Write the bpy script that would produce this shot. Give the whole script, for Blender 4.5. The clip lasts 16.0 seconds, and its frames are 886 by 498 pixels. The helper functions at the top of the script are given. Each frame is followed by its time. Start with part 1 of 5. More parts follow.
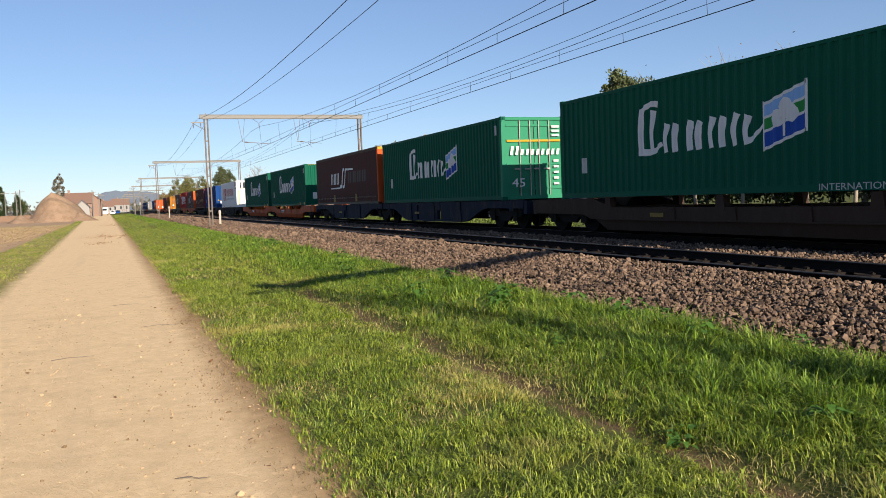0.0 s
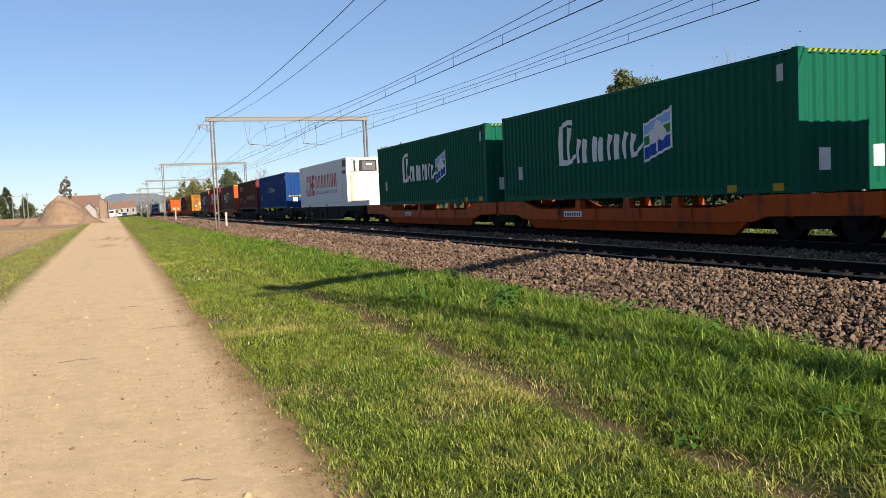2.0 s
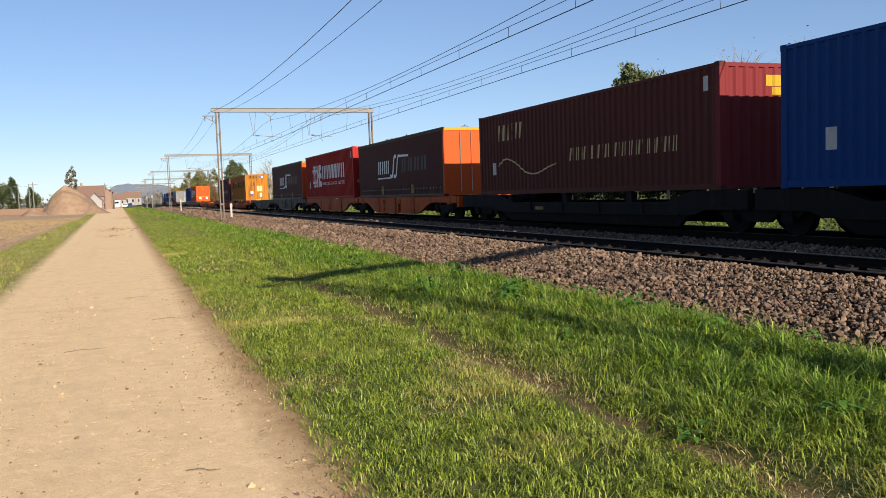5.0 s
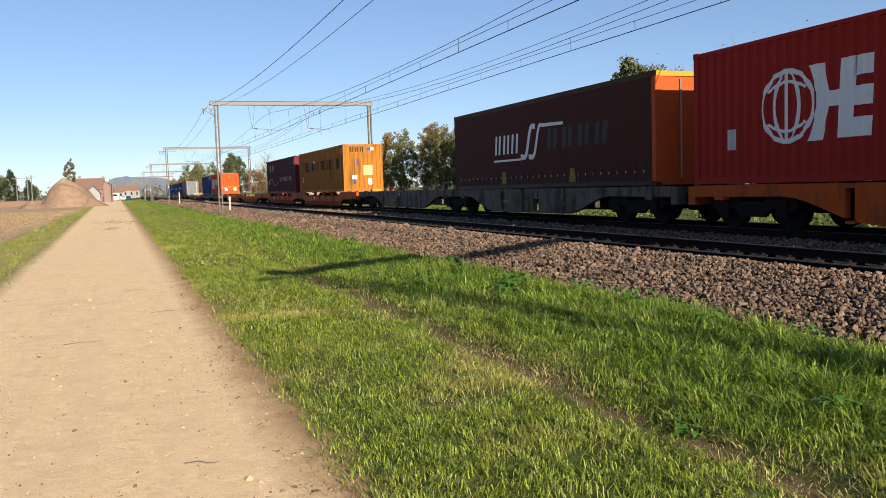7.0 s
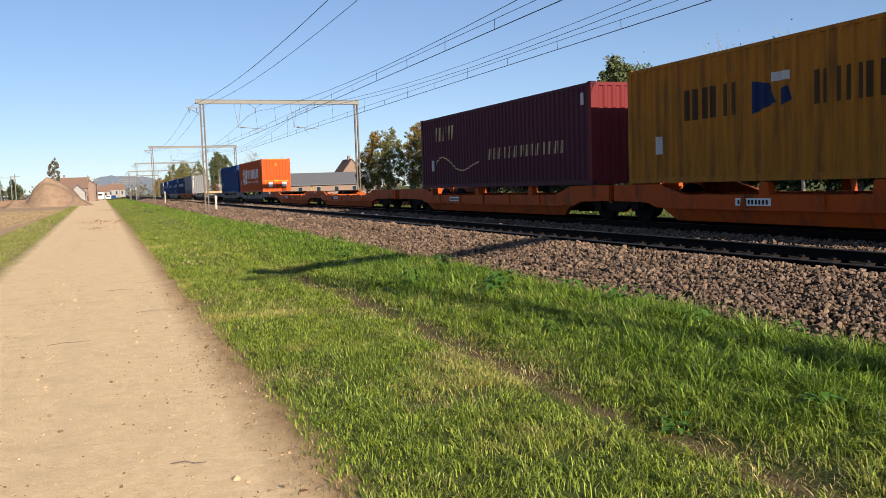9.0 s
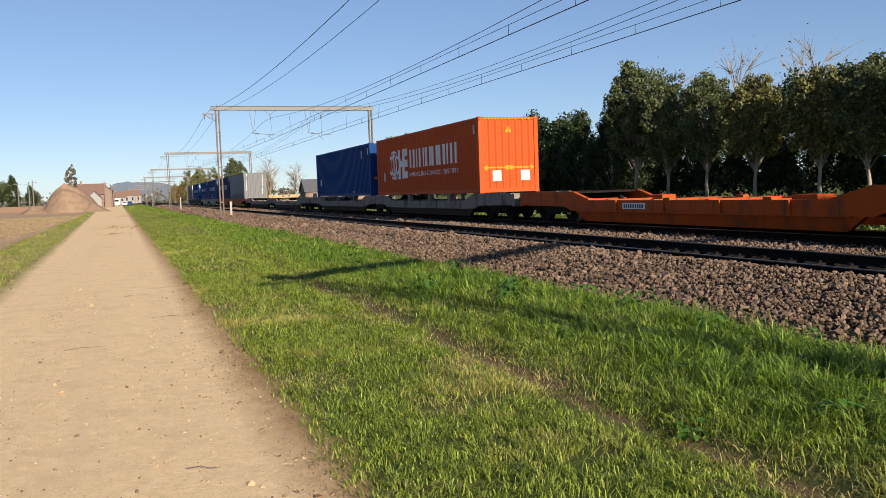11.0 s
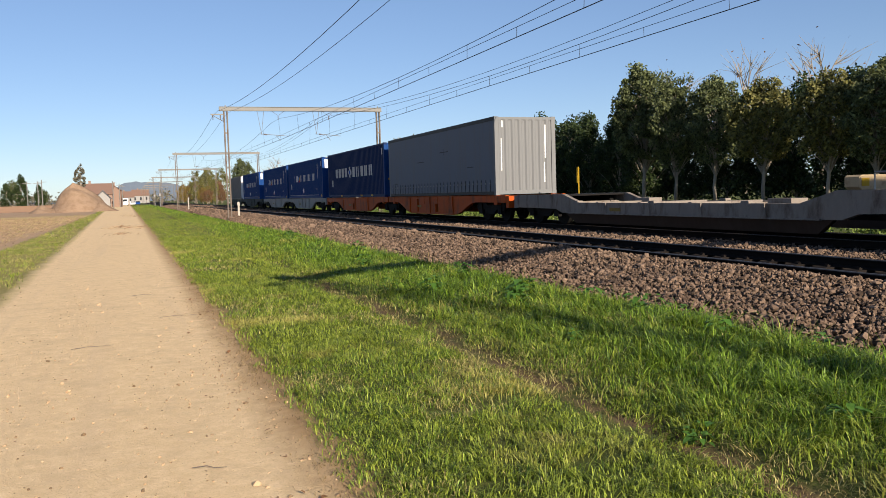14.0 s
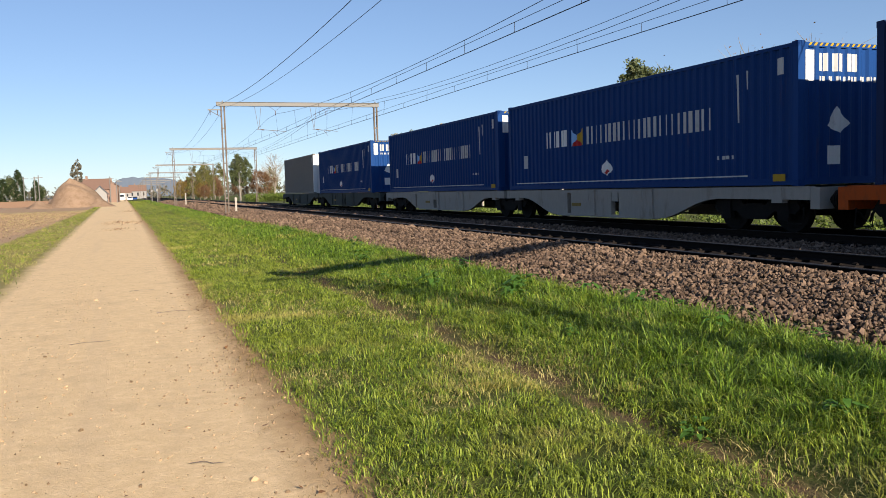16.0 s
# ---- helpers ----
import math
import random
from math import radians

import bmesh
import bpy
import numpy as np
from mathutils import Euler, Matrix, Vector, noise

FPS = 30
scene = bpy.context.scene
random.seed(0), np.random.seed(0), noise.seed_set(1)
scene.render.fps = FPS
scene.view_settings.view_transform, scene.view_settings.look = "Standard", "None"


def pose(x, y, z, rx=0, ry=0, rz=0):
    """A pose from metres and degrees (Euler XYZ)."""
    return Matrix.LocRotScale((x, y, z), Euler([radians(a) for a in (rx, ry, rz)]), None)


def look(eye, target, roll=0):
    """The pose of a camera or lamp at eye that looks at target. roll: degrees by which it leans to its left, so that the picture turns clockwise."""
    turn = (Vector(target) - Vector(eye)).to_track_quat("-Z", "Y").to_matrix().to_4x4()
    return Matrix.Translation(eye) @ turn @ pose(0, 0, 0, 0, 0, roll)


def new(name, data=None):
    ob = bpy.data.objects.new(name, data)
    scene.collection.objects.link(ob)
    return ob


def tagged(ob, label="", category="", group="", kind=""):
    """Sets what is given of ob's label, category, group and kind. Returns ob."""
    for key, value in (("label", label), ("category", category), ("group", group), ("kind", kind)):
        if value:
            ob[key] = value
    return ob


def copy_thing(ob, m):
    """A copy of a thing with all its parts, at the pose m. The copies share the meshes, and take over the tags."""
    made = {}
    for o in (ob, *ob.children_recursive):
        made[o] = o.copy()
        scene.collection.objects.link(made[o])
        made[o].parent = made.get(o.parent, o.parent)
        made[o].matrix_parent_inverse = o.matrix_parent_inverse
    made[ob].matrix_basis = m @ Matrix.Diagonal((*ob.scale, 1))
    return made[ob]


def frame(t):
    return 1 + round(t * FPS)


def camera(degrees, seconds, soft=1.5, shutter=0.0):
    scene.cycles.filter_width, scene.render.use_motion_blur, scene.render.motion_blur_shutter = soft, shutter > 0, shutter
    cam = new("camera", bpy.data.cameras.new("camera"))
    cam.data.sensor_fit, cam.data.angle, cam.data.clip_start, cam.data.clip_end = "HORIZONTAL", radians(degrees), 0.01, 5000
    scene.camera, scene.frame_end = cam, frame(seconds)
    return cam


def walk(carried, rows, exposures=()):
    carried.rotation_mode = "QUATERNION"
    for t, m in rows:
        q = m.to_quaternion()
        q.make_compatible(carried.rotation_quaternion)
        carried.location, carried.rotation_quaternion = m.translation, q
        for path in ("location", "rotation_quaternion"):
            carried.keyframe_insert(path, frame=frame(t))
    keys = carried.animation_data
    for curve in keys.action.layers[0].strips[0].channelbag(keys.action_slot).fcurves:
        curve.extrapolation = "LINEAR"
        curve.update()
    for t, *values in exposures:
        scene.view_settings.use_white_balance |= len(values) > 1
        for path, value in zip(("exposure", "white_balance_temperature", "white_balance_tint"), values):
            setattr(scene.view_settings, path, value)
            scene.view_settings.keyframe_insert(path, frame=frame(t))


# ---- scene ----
cam = camera(55.54, 16.0, 0.65)
EYE = (0.0, 0.0, 1.55)


def aimed(yaw, pitch, roll):
    """Camera turn: heading clockwise from the track's direction, tilt, lean, in degrees."""
    return (Matrix.Translation(EYE) @ Matrix.Rotation(radians(-yaw), 4, "Z")
            @ Matrix.Rotation(radians(90 + pitch), 4, "X") @ Matrix.Rotation(radians(roll), 4, "Z"))


AIM = [
        (0.0, 21.27, -3.47, -2.14),
        (0.5, 21.19, -3.42, -2.21),
        (1.0, 21.04, -3.36, -2.37),
        (1.5, 20.94, -3.35, -2.41),
        (2.0, 20.87, -3.36, -2.34),
        (2.5, 20.88, -3.36, -2.26),
        (3.0, 20.76, -3.42, -2.21),
        (3.5, 20.74, -3.43, -2.15),
        (4.0, 20.61, -3.55, -2.15),
        (6.5, 20.56, -4.22, -1.78),
        (7.0, 20.62, -4.28, -1.79),
        (7.5, 20.87, -4.36, -1.85),
        (8.0, 21.31, -4.45, -1.83),
        (8.5, 21.53, -4.47, -1.90),
        (9.0, 21.49, -4.40, -1.89),
        (11.5, 20.41, -3.94, -1.95),
        (12.0, 20.38, -3.92, -1.90),
        (12.5, 20.35, -3.83, -1.84),
        (13.0, 20.25, -3.81, -1.78),
        (13.5, 20.21, -3.84, -1.75),
        (14.0, 20.08, -3.86, -1.64),
        (14.5, 20.08, -3.85, -1.53),
        (15.0, 20.13, -3.96, -1.51),
        (15.5, 20.14, -4.09, -1.60),
        (16.0, 20.24, -4.17, -1.62)]
walk(cam, [(t, aimed(a, b, c)) for t, a, b, c in AIM],
     [(0.0, .87), (2.5, .85), (3.5, .74), (4.0, .78), (6.5, .93), (9.0, .88), (11.5, .75), (13.0, .8), (15.0, .81), (16.0, .88)])

# ---- light ----
SUN_EL, SUN_DIR = 21.2, Vector((0.178, -0.984, 0)).normalized()
world = bpy.data.worlds.new("sky")
scene.world = world
world.use_nodes = True
wn = world.node_tree
sky = wn.nodes.new("ShaderNodeTexSky")
sky.sky_type = "NISHITA"
sky.sun_disc = False
sky.sun_elevation = radians(SUN_EL)
sky.sun_rotation = math.atan2(SUN_DIR.x, SUN_DIR.y)
sky.air_density, sky.dust_density, sky.ozone_density = 0.75, 0.15, 4.0
soften = wn.nodes.new("ShaderNodeGamma")
soften.inputs[1].default_value = 0.72
tint = wn.nodes.new("ShaderNodeHueSaturation")
tint.inputs["Hue"].default_value, tint.inputs["Saturation"].default_value = 0.505, 1.06
wn.links.new(sky.outputs[0], soften.inputs[0])
wn.links.new(soften.outputs[0], tint.inputs["Color"])
haze = wn.nodes.new("ShaderNodeMix")
haze.data_type, haze.blend_type = "RGBA", "MULTIPLY"
haze.inputs[0].default_value, haze.inputs[7].default_value = 1.0, (0.99, 0.99, 1.02, 1)
wn.links.new(tint.outputs[0], haze.inputs[6])
wn.links.new(haze.outputs[2], wn.nodes["Background"].inputs[0])
wn.nodes["Background"].inputs[1].default_value = 0.113
sun_data = bpy.data.lights.new("sun", "SUN")
sun_data.energy, sun_data.angle, sun_data.color = 5.0, radians(0.53), (1.0, 0.87, 0.71)
sun = new("sun", sun_data)
sun.matrix_basis = look((30, -60, 60), Vector((30, -60, 60)) - (SUN_DIR * math.cos(radians(SUN_EL)) + Vector((0, 0, math.sin(radians(SUN_EL))))))


# ---- building helpers ----
class Shape:
    """Vertices and faces of one mesh."""

    def __init__(self):
        self.v, self.f = [], []

    def add(self, verts, faces):
        n = len(self.v)
        self.v += [tuple(p) for p in verts]
        self.f += [tuple(n + i for i in q) for q in faces]
        return self

    def box(self, x0, x1, y0, y1, z0, z1):
        return self.add([(x0, y0, z0), (x1, y0, z0), (x1, y1, z0), (x0, y1, z0), (x0, y0, z1), (x1, y0, z1), (x1, y1, z1), (x0, y1, z1)],
                        [(0, 3, 2, 1), (4, 5, 6, 7), (0, 1, 5, 4), (1, 2, 6, 5), (2, 3, 7, 6), (3, 0, 4, 7)])

    def prism_x(self, poly, x0, x1):
        """A (y, z) outline drawn out along x."""
        n = len(poly)
        v = [(x0, y, z) for y, z in poly] + [(x1, y, z) for y, z in poly]
        f = [tuple(range(n)), tuple(range(2 * n - 1, n - 1, -1))]
        f += [(i, n + i, n + (i + 1) % n, (i + 1) % n) for i in range(n)]
        return self.add(v, f)

    def prism_y(self, poly, y0, y1):
        """An (x, z) outline drawn out along y."""
        n = len(poly)
        v = [(x, y0, z) for x, z in poly] + [(x, y1, z) for x, z in poly]
        f = [tuple(range(n)), tuple(range(2 * n - 1, n - 1, -1))]
        f += [(i, n + i, n + (i + 1) % n, (i + 1) % n) for i in range(n)]
        return self.add(v, f)

    def tube(self, points, radii, n=6, caps=True):
        pts = [Vector(p) for p in points]
        if isinstance(radii, (int, float)):
            radii = [radii] * len(pts)
        v, f = [], []
        for i, p in enumerate(pts):
            d = (pts[min(i + 1, len(pts) - 1)] - pts[max(i - 1, 0)]).normalized()
            a = d.cross(Vector((0, 0, 1)) if abs(d.z) < 0.9 else Vector((1, 0, 0))).normalized()
            b = d.cross(a)
            for k in range(n):
                w = 2 * math.pi * k / n
                v.append(p + (a * math.cos(w) + b * math.sin(w)) * radii[i])
        for i in range(len(pts) - 1):
            for k in range(n):
                f.append((i * n + k, i * n + (k + 1) % n, (i + 1) * n + (k + 1) % n, (i + 1) * n + k))
        if caps:
            f += [tuple(range(n - 1, -1, -1)), tuple(range(len(v) - n, len(v)))]
        return self.add(v, f)

    def mesh(self, name, material=None):
        me = bpy.data.meshes.new(name)
        me.from_pydata(self.v, [], self.f)
        if material:
            me.materials.append(material)
        return me


def part(name, shape, material, parent=None, label="", smooth=False):
    """One mesh object; under a thing or a part if a parent is given."""
    me = shape if isinstance(shape, bpy.types.Mesh) else shape.mesh(name, material)
    if smooth:
        me.polygons.foreach_set("use_smooth", [True] * len(me.polygons))
    ob = new(name, me)
    if parent:
        ob.parent = parent
    return tagged(ob, label)


def thing(name, label, category, group="", at=(0, 0, 0), turn=0):
    ob = new(name)
    ob.empty_display_size = 0.3
    ob.matrix_basis = pose(*at, 0, 0, turn)
    return tagged(ob, label, category, group)


def big_mesh(name, verts, faces, material, label, kind="stuff", smooth=False):
    """One mesh of kind stuff out of arrays: verts (n, 3) and faces (m, 3 or 4)."""
    me = bpy.data.meshes.new(name)
    k = faces.shape[1]
    me.vertices.add(len(verts))
    me.vertices.foreach_set("co", verts.astype(np.float32).ravel())
    me.loops.add(faces.size)
    me.loops.foreach_set("vertex_index", faces.astype(np.int32).ravel())
    me.polygons.add(len(faces))
    me.polygons.foreach_set("loop_start", np.arange(0, faces.size, k, dtype=np.int32))
    me.polygons.foreach_set("use_smooth", np.full(len(faces), smooth))
    me.update(calc_edges=True)
    me.materials.append(material)
    return tagged(new(name, me), label, "", "", kind)


# ---- materials ----
def nodes_of(name):
    m = bpy.data.materials.new(name)
    m.use_nodes = True
    t = m.node_tree
    return m, t, t.nodes["Principled BSDF"]


def node(t, kind, **values):
    n = t.nodes.new(kind)
    for k, v in values.items():
        n.inputs[k.replace("_", " ")].default_value = v
    return n


def noise_tex(t, scale, detail=4.0, rough=0.6, stretch=None, coord=None):
    n = node(t, "ShaderNodeTexNoise", Scale=scale, Detail=detail, Roughness=rough)
    if coord is None:
        coord = t.nodes.new("ShaderNodeTexCoord").outputs["Object"]
    if stretch:
        mp = t.nodes.new("ShaderNodeMapping")
        mp.inputs["Scale"].default_value = stretch
        t.links.new(coord, mp.inputs["Vector"])
        coord = mp.outputs["Vector"]
    t.links.new(coord, n.inputs["Vector"])
    return n.outputs["Fac"]


def mix(t, fac, a, b, blend="MIX"):
    n = t.nodes.new("ShaderNodeMix")
    n.data_type, n.blend_type = "RGBA", blend
    for sock, val in ((n.inputs[0], fac), (n.inputs[6], a), (n.inputs[7], b)):
        if isinstance(val, (int, float)):
            sock.default_value = val
        elif isinstance(val, (tuple, list)):
            sock.default_value = (*val[:3], 1)
        else:
            t.links.new(val, sock)
    return n.outputs[2]


def steps(t, fac, lo, hi):
    """0 below lo, 1 above hi."""
    n = t.nodes.new("ShaderNodeMapRange")
    n.inputs[1].default_value, n.inputs[2].default_value = lo, hi
    t.links.new(fac, n.inputs[0])
    return n.outputs[0]


def bump(t, height, strength, distance, bsdf):
    b = node(t, "ShaderNodeBump", Strength=strength, Distance=distance)
    t.links.new(height, b.inputs["Height"])
    t.links.new(b.outputs[0], bsdf.inputs["Normal"])


def scaled(c, k):
    return tuple(min(1.0, x * k) for x in c)


def surface(name, color, rough=0.6, metal=0.0, vary=0.2, coarse=0.8, fine=25.0, dirt=None, dirty=(0.55, 0.75), relief=0.15, depth=0.01,
            streak=None, island=False, spec=0.1):
    """A plain material with grain, blotches and, where given, dirt or rust."""
    m, t, b = nodes_of(name)
    fn = noise_tex(t, fine, 5.0, 0.65, streak)
    col = mix(t, fn, scaled(color, 1 - vary), scaled(color, 1 + vary))
    cn = noise_tex(t, coarse, 4.0, 0.6)
    col = mix(t, cn, mix(t, 0.5, col, scaled(color, 1 - vary)), col)
    if island:
        g = t.nodes.new("ShaderNodeNewGeometry")
        col = mix(t, steps(t, g.outputs["Random Per Island"], 0, 1), mix(t, 0.8, col, scaled(color, 0.22)), mix(t, 0.6, col, scaled(color, 1.9)))
    if dirt:
        dn = noise_tex(t, coarse * 2.2, 8.0, 0.7, streak)
        col = mix(t, steps(t, dn, *dirty), col, dirt)
    t.links.new(col, b.inputs["Base Color"])
    b.inputs["Roughness"].default_value, b.inputs["Metallic"].default_value = rough, metal
    b.inputs["Specular IOR Level"].default_value = spec
    if relief:
        bump(t, fn, relief, depth, b)
    return m


def paint(name, color, rough=0.5, rust=(0.09, 0.05, 0.03), dirty=(0.62, 0.95), vary=0.15):
    """Weathered container paint: faded blotches and streaks that run down the sheet."""
    return surface(name, color, max(rough, .6), 0, vary, 0.5, 6.0, rust, dirty, 0.05, 0.003, (3.0, 3.0, 0.35), spec=0.08)


def leafage(name, lo, hi, rough=0.55, patch=None):
    """Leaves: each takes its own tone between two colours; light shines through."""
    m, t, b = nodes_of(name)
    g = t.nodes.new("ShaderNodeNewGeometry")
    col = mix(t, g.outputs["Random Per Island"], lo, hi)
    if patch:
        col = mix(t, steps(t, noise_tex(t, patch[1], 3.0), patch[2], patch[2] + 0.12), col, patch[0])
    t.links.new(col, b.inputs["Base Color"])
    b.inputs["Roughness"].default_value = rough
    b.inputs["Specular IOR Level"].default_value = 0.25
    tr = t.nodes.new("ShaderNodeBsdfTranslucent")
    t.links.new(col, tr.inputs[0])
    mx = t.nodes.new("ShaderNodeMixShader")
    mx.inputs[0].default_value = 0.22
    t.links.new(b.outputs[0], mx.inputs[1])
    t.links.new(tr.outputs[0], mx.inputs[2])
    t.links.new(mx.outputs[0], t.nodes["Material Output"].inputs[0])
    return m


def ground_material():
    """Field, verge, sandy path, worn edge and grass, side by side across x with uneven borders."""
    m, t, b = nodes_of("ground_surface")
    xyz = t.nodes.new("ShaderNodeSeparateXYZ")
    tc = t.nodes.new("ShaderNodeTexCoord")
    t.links.new(tc.outputs["Object"], xyz.inputs[0])
    ragged = noise_tex(t, 1.6, 6.0, 0.65)
    wob = t.nodes.new("ShaderNodeMath")
    wob.operation = "MULTIPLY_ADD"
    wob.inputs[1].default_value, wob.inputs[2].default_value = 0.4, -0.2
    t.links.new(ragged, wob.inputs[0])
    xs = t.nodes.new("ShaderNodeMath")
    xs.operation = "ADD"
    t.links.new(xyz.outputs[0], xs.inputs[0])
    t.links.new(wob.outputs[0], xs.inputs[1])
    x = xs.outputs[0]

    def drift(k):
        """x with the border's drift along the path taken out."""
        n = t.nodes.new("ShaderNodeMath")
        n.operation = "MULTIPLY_ADD"
        n.inputs[1].default_value = k
        t.links.new(xyz.outputs[1], n.inputs[0])
        t.links.new(x, n.inputs[2])
        return n.outputs[0]

    fine, mid, large = noise_tex(t, 55.0, 6.0, 0.7), noise_tex(t, 9.0, 5.0, 0.65), noise_tex(t, 0.5, 4.0, 0.6)
    lane = noise_tex(t, 1.0, 3.0, 0.6, (2.2, 0.06, 1.0))
    grit = noise_tex(t, 120.0, 3.0, 0.7)
    sand = mix(t, fine, (0.50, 0.34, 0.17), (0.86, 0.65, 0.39))
    sand = mix(t, steps(t, mid, 0.45, 0.75), sand, (0.80, 0.60, 0.36))
    sand = mix(t, steps(t, lane, 0.55, 0.8), sand, mix(t, fine, (0.50, 0.36, 0.21), (0.72, 0.54, 0.34)))
    sand = mix(t, steps(t, large, 0.62, 0.85), sand, (0.48, 0.34, 0.20))
    sand = mix(t, steps(t, noise_tex(t, 2.4, 6.0, 0.7), 0.5, 0.75), sand, mix(t, fine, (0.44, 0.31, 0.17), (0.70, 0.52, 0.31)))
    sand = mix(t, steps(t, grit, 0.58, 0.7), sand, (0.36, 0.25, 0.15))
    soil = mix(t, mid, (0.22, 0.135, 0.065), (0.50, 0.33, 0.165))
    # Soil under the grass is darkened: painted shade for the gaps between blades.
    shaded_turf = mix(t, mid, (0.030, 0.042, 0.008), (0.115, 0.13, 0.03))
    shaded_turf = mix(t, steps(t, large, 0.5, 0.72), shaded_turf, (0.15, 0.145, 0.045))
    dry = mix(t, mid, (0.13, 0.125, 0.035), (0.32, 0.26, 0.10))
    field = mix(t, noise_tex(t, 3.0, 6.0, 0.75, (3.0, 0.35, 1.0)), (0.16, 0.10, 0.058), (0.56, 0.39, 0.245))
    col = mix(t, steps(t, drift(.0105), -3.95, -3.65), field, dry)
    col = mix(t, steps(t, drift(.0185), -1.95, -1.6), col, sand)
    col = mix(t, steps(t, drift(.006), 0.68, 1.02), col, soil)
    col = mix(t, steps(t, drift(.006), 1.06, 1.26), col, shaded_turf)
    off = t.nodes.new("ShaderNodeMath")
    off.operation = "SUBTRACT"
    off.inputs[1].default_value = 3.0
    t.links.new(x, off.inputs[0])
    ab = t.nodes.new("ShaderNodeMath")
    ab.operation = "ABSOLUTE"
    t.links.new(off.outputs[0], ab.inputs[0])
    worn = t.nodes.new("ShaderNodeMath")
    worn.operation = "MULTIPLY"
    t.links.new(steps(t, ab.outputs[0], 0.17, 0.04), worn.inputs[0])
    t.links.new(steps(t, noise_tex(t, 1.2, 4.0), 0.42, 0.54), worn.inputs[1])
    col = mix(t, worn.outputs[0], col, mix(t, mid, (0.055, 0.035, 0.020), (0.21, 0.138, 0.075)))
    t.links.new(col, b.inputs["Base Color"])
    b.inputs["Roughness"].default_value = 0.95
    b.inputs["Specular IOR Level"].default_value = 0.15
    bump(t, mix(t, 0.4, fine, mid), 0.7, 0.022, b)
    return m


M_GROUND = ground_material()
M_BALLAST = surface("crushed_stone", (0.160, 0.108, 0.075), 0.9, 0, 0.6, 0.7, 30.0, (0.13, 0.085, 0.06), (0.5, 0.7), 0.4, 0.01, island=True, spec=0.2)
# Near-black bed: oily grime between rails, painted shade in the gaps between stones.
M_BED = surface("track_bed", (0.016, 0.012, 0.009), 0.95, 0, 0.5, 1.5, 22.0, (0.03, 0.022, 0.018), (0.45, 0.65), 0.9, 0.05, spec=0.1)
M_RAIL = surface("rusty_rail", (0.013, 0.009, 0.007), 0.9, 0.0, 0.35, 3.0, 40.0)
M_RAILHEAD = surface("rail_head", (0.11, 0.095, 0.082), 0.5, 0.8, 0.15, 3.0, 40.0)
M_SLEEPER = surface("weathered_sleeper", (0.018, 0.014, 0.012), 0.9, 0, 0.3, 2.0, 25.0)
M_GALV = surface("galvanised_steel", (0.19, 0.185, 0.175), 0.6, 0.2, 0.15, 0.7, 12.0, (0.22, 0.17, 0.12), (0.62, 0.9))
M_POST = surface("weathered_post_steel", (0.15, 0.125, 0.105), 0.8, 0, 0.25, 0.9, 12.0, (0.10, 0.06, 0.035), (0.5, 0.7))
M_WIRE = surface("wire_dark", (0.05, 0.05, 0.055), 0.5, 0.5, 0.1)
M_INSUL = surface("insulator_brown", (0.13, 0.10, 0.085), 0.4, 0, 0.1)
M_CONCRETE = surface("concrete_post", (0.40, 0.36, 0.31), 0.9, 0, 0.2, 2.0, 30.0, (0.2, 0.17, 0.13))
M_BLACK = surface("grimy_black_steel", (0.012, 0.011, 0.010), 0.85, 0, 0.35, 1.2, 14.0, (0.035, 0.024, 0.018), (0.55, 0.85), spec=0.1)
M_ORANGE_W = surface("orange_wagon_paint", (0.42, 0.070, 0.009), 0.6, 0, 0.2, 0.9, 9.0, (0.10, 0.04, 0.02), (0.5, 0.68), 0.1, 0.004, (1, 1, 0.4))
M_GREY_W = surface("grey_wagon_paint", (0.125, 0.104, 0.084), 0.7, 0, 0.3, 0.9, 9.0, (0.045, 0.028, 0.018), (0.46, 0.62), 0.1, 0.004, (1, 1, 0.4))
M_LIGHT_W = surface("pale_grey_wagon_paint", (0.31, 0.285, 0.25), 0.65, 0, 0.15, 0.9, 9.0, (0.16, 0.12, 0.09), (0.55, 0.8), 0.1, 0.004, (1, 1, 0.4))
M_BROWN_W = surface("brown_wagon_paint", (0.050, 0.031, 0.022), 0.75, 0, 0.25, 0.9, 9.0, (0.06, 0.04, 0.03), (0.5, 0.75), 0.1, 0.004, (1, 1, 0.4))
M_SILVER_W = surface("dusty_pale_wagon_paint", (0.235, 0.20, 0.17), 0.75, 0, 0.25, 0.9, 9.0, (0.07, 0.045, 0.03), (0.5, 0.7), 0.1, 0.004, (1, 1, 0.4))
M_NAVY_W = surface("navy_wagon_paint", (0.013, 0.018, 0.032), 0.75, 0, 0.25, 0.9, 9.0, (0.05, 0.04, 0.03), (0.5, 0.75), 0.1, 0.004, (1, 1, 0.4))
M_DARK_W = surface("dark_wagon_paint", (0.012, 0.011, 0.0105), 0.8, 0, 0.25, 0.9, 9.0, (0.035, 0.024, 0.018), (0.55, 0.8), 0.1, 0.004, (1, 1, 0.4), spec=0.1)
M_GREENGREY_W = surface("green_grey_wagon_paint", (0.06, 0.068, 0.06), 0.75, 0, 0.25, 0.9, 9.0, (0.06, 0.05, 0.04), (0.5, 0.75), 0.1, 0.004, (1, 1, 0.4))
C_GREEN = paint("green_container_paint", (0.003, 0.086, 0.050))
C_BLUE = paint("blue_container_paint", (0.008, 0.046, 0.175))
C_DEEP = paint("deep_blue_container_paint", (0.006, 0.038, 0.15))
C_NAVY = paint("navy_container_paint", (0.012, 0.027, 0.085))
